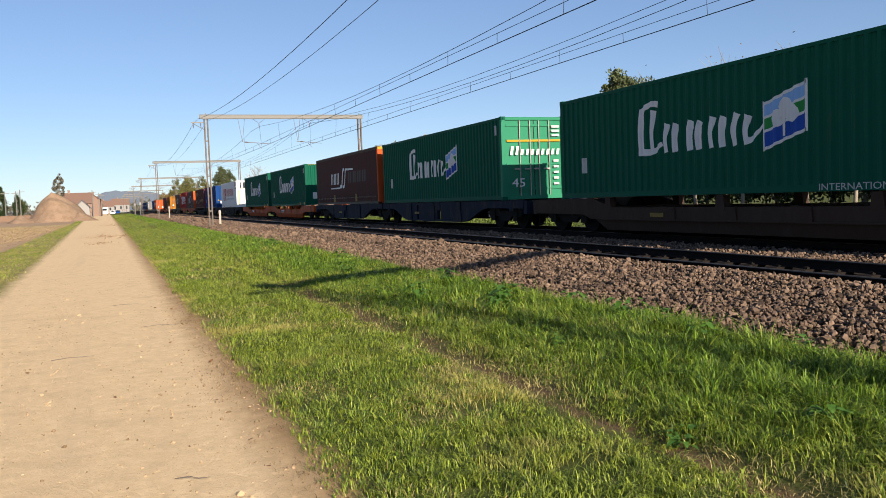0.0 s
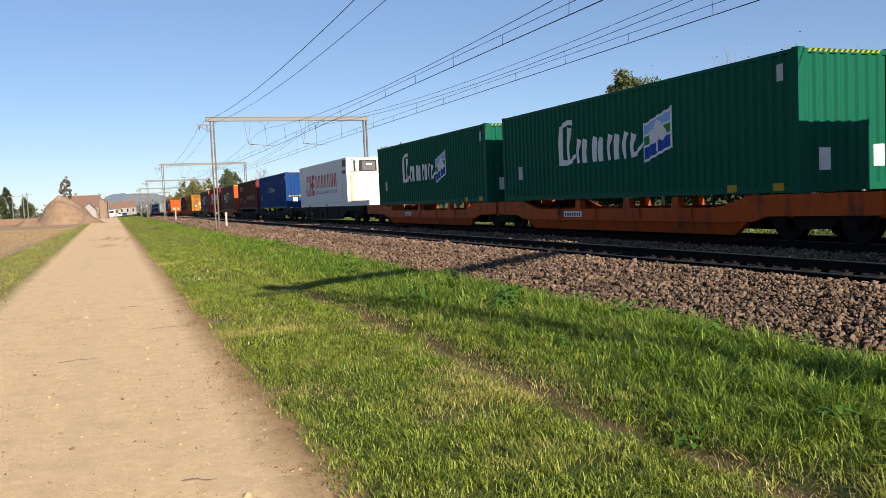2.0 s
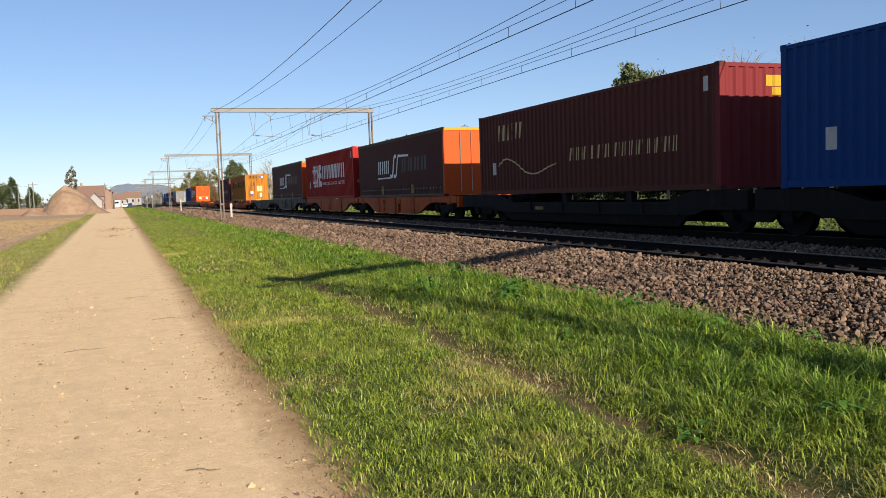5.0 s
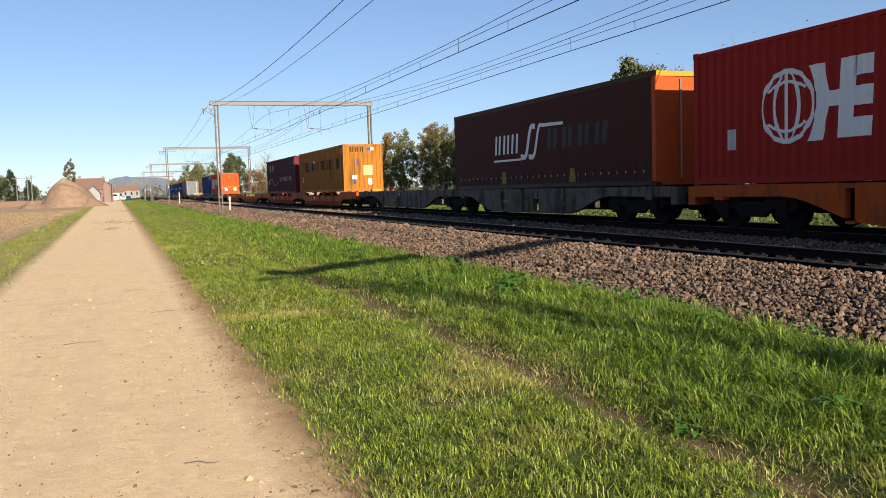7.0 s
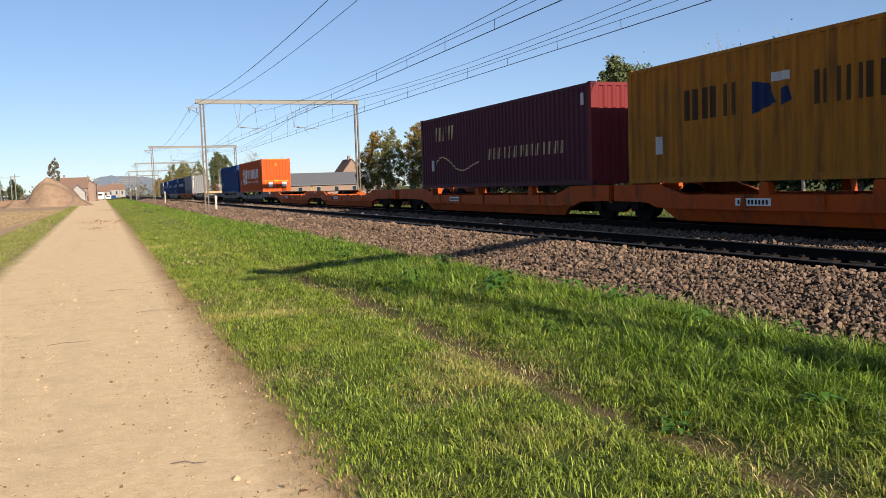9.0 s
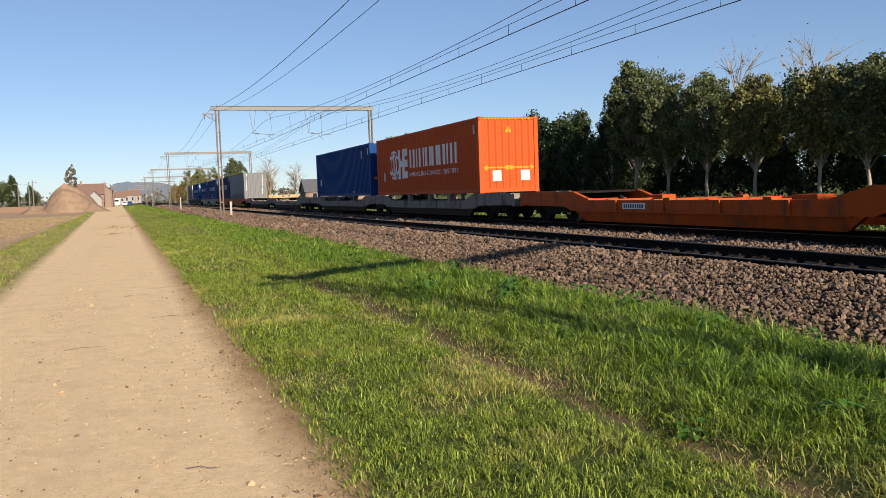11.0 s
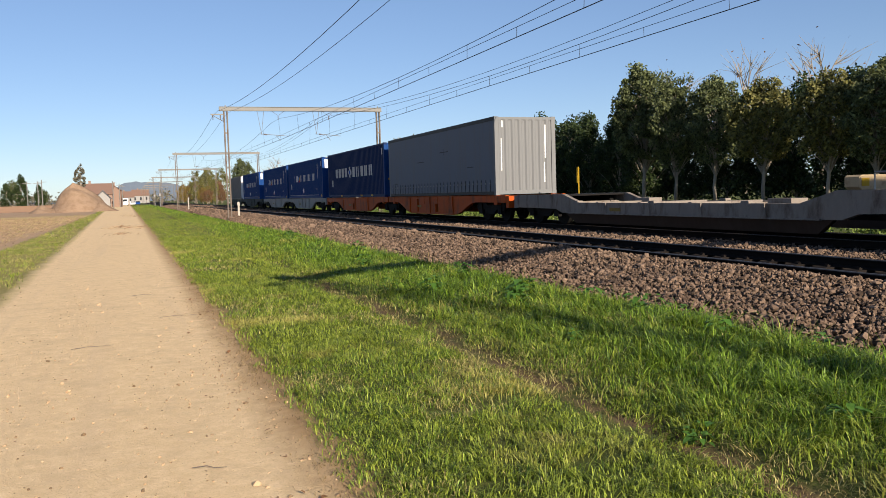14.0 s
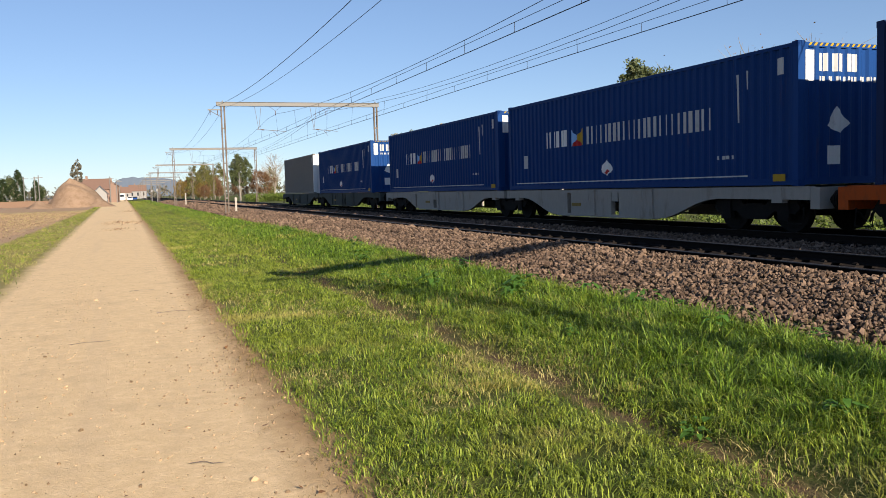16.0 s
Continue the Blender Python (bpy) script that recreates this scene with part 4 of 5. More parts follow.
    for x, y, c in ((-.2, 330, M_VAN), (1.6, 345, C_BLUE), (.6, 400, M_VAN)):
        g = thing("car", "light-coloured car parked far down the path", "car", "cars down the path", (x, y, 0))
        part("body", Shape().prism_x([(-2.1, .35), (2.1, .35), (2.1, .85), (1.2, .95), (.6, 1.45), (-1.4, 1.45), (-2.0, .95)], -.85, .85), c, g)
        part("rear_window", Shape().prism_x([(-1.98, 1.0), (-1.5, 1.38), (-1.48, 1.4), (-1.96, 1.0)], -.7, .7), M_PANE, g)
        for wx in (-.75, .75):
            for wy in (-1.3, 1.3):
                part("wheel", Shape().tube([(wx - .1, wy, .31), (wx + .1, wy, .31)], .31, 12), M_TYRE, g)
    # wooded hill on the horizon; its bluish base colour carries the haze
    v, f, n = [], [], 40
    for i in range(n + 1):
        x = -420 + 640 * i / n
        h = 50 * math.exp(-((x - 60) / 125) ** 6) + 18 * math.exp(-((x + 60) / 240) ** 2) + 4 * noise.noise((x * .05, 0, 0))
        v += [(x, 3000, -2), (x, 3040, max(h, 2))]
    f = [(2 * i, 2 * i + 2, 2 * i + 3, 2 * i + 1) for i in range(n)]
    tagged(part("backdrop_hill", Shape().add(v, f), M_HILL), "wooded hill on the horizon with haze put into its blue colour", "", "", "structure")


make_far()

# ---- freight train ----
SPEED, SIDE, DECK, LONG, TALL, WIDE = 22.685, 12.61, 1.385, 13.716, 2.896, 2.5
TRAIN = []  # (thing, place of its near end along the track at the start, height)


def bogie_meshes():
    side = [(-1.35, .05), (-1.2, .28), (-.55, .34), (-.35, .12), (.35, .12), (.55, .34), (1.2, .28), (1.35, .05), (1.2, -.08), (.6, -.02), (.35, -.2), (-.35, -.2), (-.6, -.02), (-1.2, -.08)]
    fr = Shape()
    for x in (.2, 2.2):
        fr.prism_x(side, x, x + .1)
    fr.box(.2, 2.3, -.25, .25, -.12, .15)
    for x in (.16, 2.3):
        for y in (-.9, .9):
            fr.box(x, x + .12, y - .16, y + .16, -.2, .2)
    for y in (-1.3, 1.3):
        fr.box(.25, 2.25, y - .05, y + .05, 0, .14)
    wh = Shape()
    for x, s in ((.43, 1), (2.07, -1)):
        wh.tube([(x, 0, 0), (x + s * .11, 0, 0), (x + s * .125, 0, 0), (x + s * .15, 0, 0)], [.47, .47, .495, .49], 28)
        wh.tube([(x - s * .012, 0, 0), (x, 0, 0)], [.36, .4], 24)
    wh.tube([(.3, 0, 0), (2.2, 0, 0)], .08, 10)
    return fr.mesh("bogie_frame", M_BLACK), wh.mesh("wheelset", M_BLACK)


BOGIE_FRAME, WHEELSET = bogie_meshes()


def cut(poly, lo, hi):
    """The piece of a (y, z) outline between two uprights."""
    for edge, keep in ((lo, 1), (hi, -1)):
        out = []
        for (y0, z0), (y1, z1) in zip(poly, poly[1:] + poly[:1]):
            a, b = (y0 - edge) * keep >= 0, (y1 - edge) * keep >= 0
            if a:
                out.append((y0, z0))
            if a != b:
                k = (edge - y0) / (y1 - y0)
                out.append((edge, z0 + k * (z1 - z0)))
        poly = out
    return poly


def make_wagon(kind, joints, material, label, empty=()):
    """A container wagon from its near end to its far end; platforms meet over shared bogies at the inner joints. kind: low or fish."""
    s0 = joints[0]
    g = thing("container_wagon", label, "container wagon", "wagons of the freight train")
    TRAIN.append((g, s0, 0.0))
    top = DECK - .01
    ends = [j - s0 for j in joints]
    for i, (a, b) in enumerate(zip(ends, ends[1:])):
        a, b = a + .12, b - .12
        na, nb = (3.4 if i == 0 else 2.0), (3.4 if i == len(ends) - 2 else 2.0)
        if kind == "low":
            ct = top - .26
            prof = [(a, .95), (a, top), (a + na, top), (a + na + 1.0, ct), (b - nb - 1.0, ct), (b - nb, top), (b, top), (b, .95),
                    (b - nb + .5, .92), (b - nb + .1, .80), (a + na - .1, .80), (a + na - .5, .92)]
            for x0, x1, x2, x3 in ((.05, .15, .13, .26), (2.45, 2.35, 2.37, 2.24)):
                y0, y1 = a + na + .1, b - nb - .1
                # Silver wagons get a darker brown lower sill below the pale one.
                part("lower_sill", Shape().add([(x0, y0, .80), (x1, y0, .80), (x0, y1, .80), (x1, y1, .80), (x2, y0 + .5, .5), (x3, y0 + .5, .5), (x2, y1 - .5, .5), (x3, y1 - .5, .5)],
                                               [(0, 2, 6, 4), (1, 5, 7, 3), (4, 6, 7, 5), (0, 4, 5, 1), (2, 3, 7, 6)]), M_BROWN_W if material is M_SILVER_W else material, g)
        else:
            curve = [(b - nb + .6 - 2.4 * k / 6, 1.12 - .52 * (1 - math.cos(math.pi * k / 6)) / 2) for k in range(7)]
            back = [(a + na - .6 + 2.4 * k / 6, 1.12 - .52 * (1 - math.cos(math.pi * k / 6)) / 2) for k in range(6, -1, -1)]
            prof = [(a, 1.10), (a, top), (b, top), (b, 1.10)] + curve + back
        for x in (.03, 2.33):
            if kind == "fish":
                c = (a + b) / 2
                sill = part("side_sill", Shape().prism_x(cut(prof, c + .2, c + 2.5), x, x + .14), material, g)
                part("sill_panel", Shape().prism_x(cut(prof, c + 2.72, b), x, x + .14), material, sill)
                part("sill_panel", Shape().prism_x(cut(prof, a, c - .2), x, x + .14), material, sill)
                for k0, k1 in ((c - .2, c + .2), (c + 2.5, c + 2.72)):
                    part("chord", Shape().box(x, x + .12, k0, k1, top - .1, top - .004), material, sill)
                    part("chord", Shape().box(x, x + .12, k0, k1, .605, .66), material, sill)
            else:
                sill = part("side_sill", Shape().prism_x(prof, x, x + .14), material, g)
            if x < 1:
                zt = (DECK - .27 if kind == "low" else top - .02)
                k = a + na + 2.0
                while k < b - nb - 1.6:
                    part("rib", Shape().prism_x([(k - .09, .63 if kind == "fish" else .79), (k + .09, .63 if kind == "fish" else .79), (k + .05, zt), (k - .05, zt)], -.015, .03), material, sill)
                    k += 2.15 if kind == "low" else 2.9
                part("lower_flange", Shape().box(-.03, .2, a + na + (.4 if kind == "low" else 1.9), b - nb - (.4 if kind == "low" else 1.9), .585 if kind == "fish" else .785, .615 if kind == "fish" else .815), material, sill)
                big = .5 if material is M_ORANGE_W and kind == "low" else 0
                plate = part("data_plate", Shape().box(.016, .028, b - nb - 3.3 - big, b - nb - 2.75, .88, .98 + big * .12), P_WHITE if big else P_OLIVE, sill, "small pale inscription plate")
                for m in range(9 if big else 0):
                    part("inscription_bar", Shape().box(.012, .0155, b - nb - 3.72 + .105 * m, b - nb - 3.66 + .105 * m, .91, 1.005), P_BLACK, plate)
        floor_z = top - .3 if kind == "low" else top - .1
        k = a + .15
        while k < b - .2:
            part("cross_member", Shape().box(.17, 2.33, k - .07, k + .07, floor_z - .18, floor_z + .06), M_DARK_W if kind == "fish" else material, g)
            k += 2.2
        part("centre_sill", Shape().box(1.0, 1.5, a, b, floor_z - .32, floor_z), M_BLACK, g)
        for k in (a + .9, a + na + 2.6, (a + b) / 2, b - na - 2.2, b - .9):
            for x in (.02, 2.28):
                up = DECK - .004 if i not in empty else top - .2
                part("container_cone", Shape().prism_x([(k - .16, top - .34), (k + .16, top - .34), (k + .12, up), (k - .12, up)], x, x + .18), material, g, "folding container support")
        if empty and i in empty:
            for x, k in () if kind == "fish" else ((.3, a + na + 1.5), (1.7, b - nb - 2.2)):
                part("folded_support", Shape().box(x, x + .45, k, k + .7, floor_z, floor_z + .14), material, g)
            part("grab_rail", Shape().tube([(.1, a + .5, top), (.1, a + .5, top + .32), (.1, a + 1.2, top + .32), (.1, a + 1.2, top)], .02, 6), P_YELLOW if material is M_ORANGE_W else M_STEEL, g, "bent handrail")
            for k0, k1 in ((a + .05, a + na - .1), (b - nb + .1, b - .05)):
                part("deck_plate", Shape().box(.17, 2.33, k0, k1, top - .06, top - .012), M_DARK_W, g)
    marks = [1.9] + ends[1:-1] + [ends[-1] - 1.9]
    for y in marks:
        fr = part("bogie", BOGIE_FRAME, None, g)
        fr.matrix_basis = pose(0, y, .87)
        for d in (-.9, .9):
            w = part("wheelset", WHEELSET, None, fr)
            w.matrix_basis = pose(0, d, 0)
    for y, s in ((0, -1), (ends[-1], 1)):
        part("end_beam", Shape().box(.05, 2.45, y - .12, y + .12, .92, top - .02), material, g)
        for x in (.4, 2.1):
            bf = part("buffer", Shape().tube([(x, y, 1.1), (x, y + s * .3, 1.1)], .09, 10), M_BLACK, g)
            part("buffer_head", Shape().tube([(x, y + s * .3, 1.1), (x, y + s * .34, 1.1)], .22, 14), M_BLACK, bf)
        part("brake_hose", Shape().tube([(1.0, y, 1.0), (1.0, y + s * .2, .8), (1.05, y + s * .3, .65)], .025, 6), M_BLACK, g)
        part("hand_rail", Shape().tube([(.06, y - s * .3, .95), (.02, y - s * .3, .62), (.02, y - s * .7, .62), (.06, y - s * .7, .95)], .016, 5), M_BLACK, g)
    return g


# ---- containers ----
PITCH, CREASE, MARGIN = .2794, .04, .17


def crease(a):
    """Depth of the corrugation at a, measured along the sheet."""
    k = ((a - MARGIN) % PITCH) / PITCH
    return CREASE * (0 if k < .27 else (k - .27) / .2 if k < .47 else 1 if k < .8 else (1 - k) / .2)


def breaks(a0, a1):
    out = [a0]
    i = 0
    while MARGIN + i * PITCH < a1:
        for k in (0, .27, .47, .8):
            p = MARGIN + (i + k) * PITCH
            if a0 + .002 < p < a1 - .002:
                out.append(p)
        i += 1
    return out + [a1]


def sheet(axis, a0, a1, z0, z1, plane, sign, ribbed=True):
    """A wall of the container along y or x, folded into ribs; sign: the way inwards."""
    s = Shape()
    line = breaks(a0, a1) if ribbed else [a0, a1]
    v = []
    for z in (z0, z1):
        for a in line:
            d = plane + sign * (crease(a) if ribbed else 0)
            v.append((d, a, z) if axis == "y" else (a, d, z))
    n = len(line)
    return s.add(v, [(i, i + 1, n + i + 1, n + i) for i in range(n - 1)])


EACH = {"name_bars": "name_bar", "code_bars": "code_bar", "faded_marking": "faded_bar", "dark_marking": "dark_bar", "hazard_stripes": "hazard_stripe"}


def marking(name, polys, material, parent, where="side", ribbed=True, length=LONG, label="", lift=.004):
    """Painted shapes: outlines in metres from the far end (side) or from the near edge (end), and height, laid onto the folded sheet."""
    if name in EACH and len(polys) > 1:
        for poly in polys:
            marking(name, [poly], material, parent, where, ribbed, length, label, lift)
        return None
    name = EACH.get(name, name)
    bm = bmesh.new()
    for poly in polys:
        try:
            bm.faces.new([bm.verts.new((0, length - u, z) if where == "side" else (u, 0, z)) for u, z in poly])
        except ValueError:
            pass
    bmesh.ops.remove_doubles(bm, verts=bm.verts[:], dist=1e-4)
    ax = 1 if where == "side" else 0
    if ribbed:
        lo, hi = min(v.co[ax] for v in bm.verts), max(v.co[ax] for v in bm.verts)
        no = (0, 1, 0) if ax else (1, 0, 0)
        for p in breaks(lo, hi)[1:-1]:
            co = (0, p, 0) if ax else (p, 0, 0)
            bmesh.ops.bisect_plane(bm, geom=bm.verts[:] + bm.edges[:] + bm.faces[:], plane_co=co, plane_no=no, dist=1e-5)
    for v in bm.verts:
        d = (crease(v.co[ax]) if ribbed else 0) - lift
        if ax:
            v.co.x = d
        else:
            v.co.y = d
    me = bpy.data.meshes.new(name)
    bm.to_mesh(me)
    bm.free()
    me.materials.append(material)
    return part(name, me, None, parent, label)


def words(text, u, z, height, width, name="lettering"):
    """Built-in font as outlines for marking(): triangles in (u, z)."""
    cu = bpy.data.curves.new(name, "FONT")
    cu.body, cu.size, cu.resolution_u = text, 1.0, 2
    ob = bpy.data.objects.new(name, cu)
    me = ob.to_mesh()
    xs, ys = [v.co.x for v in me.vertices], [v.co.y for v in me.vertices]
    kx, ky = width / (max(xs) - min(xs)), height / (max(ys) - min(ys))
    out = [[(u + (me.vertices[i].co.x - min(xs)) * kx, z + (me.vertices[i].co.y - min(ys)) * ky) for i in p.vertices] for p in me.polygons]
    ob.to_mesh_clear()
    bpy.data.objects.remove(ob)
    return out


def quad(u0, z0, u1, z1, slant=0.0):
    return [(u0, z0), (u1, z0), (u1 + slant, z1), (u0 + slant, z1)]


def ring(u, z, ru, rz, w, n=28, a0=0.0, a1=2 * math.pi):
    out = []
    for i in range(n):
        p, q = a0 + (a1 - a0) * i / n, a0 + (a1 - a0) * (i + 1) / n
        out.append([(u + ru * math.cos(p), z + rz * math.sin(p)), (u + ru * math.cos(q), z + rz * math.sin(q)),
                    (u + (ru - w) * math.cos(q), z + (rz - w) * math.sin(q)), (u + (ru - w) * math.cos(p), z + (rz - w) * math.sin(p))])
    return out


def bars(u0, u1, z0, z1, count, slant=0.0, stroke=.28, seed=0):
    """Plain upright bars in a row, in place of a name that is not lettered."""
    r = random.Random(seed)
    out = []
    w = (u1 - u0) / count
    for i in range(count):
        a, b = u0 + i * w + w * .1, u0 + (i + 1) * w - w * r.uniform(.16, .3)
        t = (b - a) * (stroke + .08)
        out += [quad(a, z0, a + t, z1, slant), quad(b - t, z0, b, z1, slant)]
    return out


def brush(points, w0, w1):
    """A smooth painted stroke with changing width through (u, z) points."""
    p = [points[0]] + list(points) + [points[-1]]
    line = []
    for i in range(1, len(p) - 2):
        for k in range(5):
            h = k / 5
            line.append(tuple(.5 * (2 * p[i][c] + (p[i + 1][c] - p[i - 1][c]) * h + (2 * p[i - 1][c] - 5 * p[i][c] + 4 * p[i + 1][c] - p[i + 2][c]) * h * h
                                    + (3 * p[i][c] - p[i - 1][c] - 3 * p[i + 1][c] + p[i + 2][c]) * h ** 3) for c in (0, 1)))
    line.append(tuple(points[-1]))
    n = len(line)
    rim = []
    for i, (a, b) in enumerate(line):
        (c, d), (e, f) = line[max(i - 1, 0)], line[min(i + 1, n - 1)]
        ln = math.hypot(e - c, f - d) or 1
        w = (w0 + (w1 - w0) * i / (n - 1)) / 2
        rim.append(((a + (f - d) / ln * w, b - (e - c) / ln * w), (a - (f - d) / ln * w, b + (e - c) / ln * w)))
    return [[rim[i][0], rim[i + 1][0], rim[i + 1][1], rim[i][1]] for i in range(n - 1)]


def flag_logo(g, ribbed=True):
    """White brushed swash shapes and a skewed banner in blue, green and white."""
    st = []
    for u, z in ((4.05, 2.2), (4.5, 2.14), (5.05, 1.76), (5.42, 1.72), (5.98, 1.74), (6.3, 1.7), (6.72, 1.76), (7.1, 1.72), (7.5, 1.76), (7.85, 1.68)):
        st.append(brush([(u + .12, z), (u + .02, (z + 1.1) / 2), (u + .06, 1.06)], .23, .17))
    st += [brush([(4.0, 1.14), (4.6, 1.12), (4.95, 1.3)], .19, .1), brush([(7.9, 1.12), (8.15, 1.2), (8.42, 1.45)], .15, .05), brush([(4.1, 2.16), (4.5, 2.3), (4.85, 2.26)], .13, .16)]
    for k, stroke in enumerate(st):
        marking("brush_stroke", stroke, P_WHITE, g, "side", ribbed, label="rough white brush stroke", lift=.004 + .003 * (k > 9) + .003 * (k > 11))
    fl = lambda k: [(8.46, .92 + .93 * k), (9.0, 1.08 + .93 * k), (9.6, 1.24 + .93 * k)]
    edge = []
    for k0, k1 in ((-.03, .04), (.96, 1.03)):
        a, b = fl(k0), fl(k1)
        edge += [[a[0], a[1], b[1], b[0]], [a[1], a[2], b[2], b[1]]]
    edge += [quad(8.40, .88, 8.47, 1.9), quad(9.57, 1.2, 9.64, 2.22)]
    for k0, k1, m, nm in ((.04, .36, P_BLUE, "blue_band"), (.36, .42, P_WHITE, "white_band"), (.42, .66, P_GREEN, "green_band"), (.66, .72, P_WHITE, "white_band"), (.72, .96, P_SKY, "pale_blue_band")):
        a, b = fl(k0), fl(k1)
        marking(nm, [[a[0], a[1], b[1], b[0]], [a[1], a[2], b[2], b[1]]], m, g, "side", ribbed)
    marking("white_border", edge, P_WHITE, g, "side", ribbed, lift=.006)
    for k, (du, dz) in enumerate(((0, .2), (-.2, -.02), (.2, .04))):
        marking("white_blot", [[(9.02 + du + .18 * math.cos(i * .5236), 1.55 + dz + .18 * math.sin(i * .5236)) for i in range(12)]], P_WHITE, g, "side", ribbed, lift=.008 + .003 * k)
    marking("white_stem", brush([(9.02, 1.6), (9.02, 1.4), (9.02, 1.15)], .1, .08), P_WHITE, g, "side", ribbed, lift=.018)


def globe_logo(g, ribbed, mat, text_mat, u0=2.0):
    """An oval globe, two slanted blocks, a row of plain blocks and the line of readable words."""
    globe = marking("globe_marking", ring(u0 + .74, 1.48, .74, .72, .09, 30), mat, g, "side", ribbed)
    for k, stroke in enumerate((ring(u0 + .74, 1.48, .36, .70, .07, 26), [quad(u0 + .71, .84, u0 + .77, 2.12)], brush([(u0 + .2, 1.8), (u0 + .74, 1.95), (u0 + 1.28, 1.8)], .06, .06), brush([(u0 + .2, 1.16), (u0 + .74, 1.0), (u0 + 1.28, 1.16)], .06, .06))):
        marking("globe_line", stroke, mat, globe, "side", ribbed, lift=.007 + .003 * k)
    u = u0 + 1.6
    limb = [[(u - .3, .78), (u + .06, .78), (u + .26, 1.4), (u - .06, 1.4)], [(u - .06, 1.4), (u + .26, 1.4), (u + .26, 1.64), (u - .06, 1.64)], [(u - .06, 1.64), (u + .26, 1.64), (u + .12, 2.18), (u - .28, 2.18)]]
    block = marking("block_marking", limb, mat, g, "side", ribbed, label="slanted solid block marking")
    for k, stroke in enumerate(([quad(u + .22, 1.38, u + .52, 1.66)], [quad(u + .46, .8, u + .8, 2.2, .08)], [quad(u + .74, .8, u + 1.2, 1.14, .03)], [quad(u + .78, 1.34, u + 1.22, 1.68, .03)], [quad(u + .82, 1.86, u + 1.26, 2.2, .03)])):
        marking("block", stroke, mat, block, "side", ribbed, lift=.007 + .003 * (k % 3))
    marking("name_bars", bars(u0 + 3.15, u0 + 9.3, 1.26, 2.1, 7, 0, .3, 3), mat, g, "side", ribbed)
    marking("lettering", words("WAREHOUSING", u0 + 3.15, .86, .2, 2.3), text_mat, g, "side", ribbed)
    marking("lettering", words("TRANSPORT", u0 + 5.65, .86, .2, 1.75), text_mat, g, "side", ribbed)
    marking("lettering", words("SYSTEMS", u0 + 7.7, .86, .2, 1.6), text_mat, g, "side", ribbed)
    marking("dot", [quad(u0 + 5.51, .88, u0 + 5.59, .96), quad(u0 + 7.52, .88, u0 + 7.6, .96)], text_mat, g, "side", ribbed)


def make_container(s0, label, side_mat, end_mat, side="ribbed", end="ribbed", length=LONG, frame_mat=None, z0=DECK):
    """A container with near end at s0: corner posts and castings, rails, folded walls, roof."""
    g = thing("shipping_container", label, "shipping container", "containers on the train")
    TRAIN.append((g, s0, z0))
    fm = frame_mat or side_mat
    ribbed = side == "ribbed"
    for y in (0, length - .16):
        for x in (0, WIDE - .16):
            post_mat = end_mat if y == 0 else fm
            post = part("corner_post", Shape().box(x, x + .16, y, y + .16, .12, TALL - .12), fm if y else post_mat, g)
            for z in (0, TALL - .12):
                part("corner_casting", Shape().box(x - .004, x + .168, y - .004, y + .17, z, z + .118).box(x - .008, x - .003, y + .05, y + .11, z + .035, z + .085), fm, post)
    for x in (0, WIDE - .09):
        part("bottom_rail", Shape().box(x, x + .09, .17, length - .17, .02, .16), fm, g)
        part("top_rail", Shape().box(x, x + .06, .17, length - .17, TALL - .1, TALL - .03), fm, g)
    for y in (0, length - .1):
        for z, z1 in ((.02, .16), (TALL - .12, TALL - .03)):
            part("end_rail", Shape().box(.17, WIDE - .17, y, y + .1, z, z1), end_mat if y == 0 else fm, g)
    part("side_wall", sheet("y", .16, length - .16, .16, TALL - .1, 0, 1, ribbed), side_mat, g)
    part("side_wall", sheet("y", .16, length - .16, .16, TALL - .1, WIDE, -1, ribbed), side_mat, g)
    part("end_wall", sheet("x", .16, WIDE - .16, .16, TALL - .12, 0 if end != "doors" else .05, 1, end == "ribbed"), end_mat, g)
    part("end_wall", sheet("x", .16, WIDE - .16, .16, TALL - .12, length, -1, True), fm, g)
    part("roof", Shape().box(.05, WIDE - .05, .1, length - .1, TALL - .05, TALL - .012), fm, g)
    part("floor", Shape().box(.09, WIDE - .09, .1, length - .1, .06, .15), M_BLACK, g)
    if ribbed:
        marking("label_plate", [quad(1.15, .72, 1.42, 1.15)], P_GREY, g, "side", True)
        marking("code_bars", [quad(length - .62, 2.28, length - .42, 2.62)], P_GREY, g, "side", True, length)
    return g


def hooks(g, mat, z0=.36, step=.45):
    """Curtain straps with buckles along the lower edge."""
    st, bk = Shape().box(-.012, -.003, -.02, .02, .1, z0 + .16).mesh("strap", P_BLACK), Shape().box(-.026, -.008, -.022, .022, z0 - .01, z0 + .05).mesh("buckle", M_STEEL)
    k = .5
    while k < LONG - .3:
        strap = part("strap", st, None, g)
        strap.matrix_basis = pose(0, k, 0)
        part("buckle", bk, None, strap)
        k += step


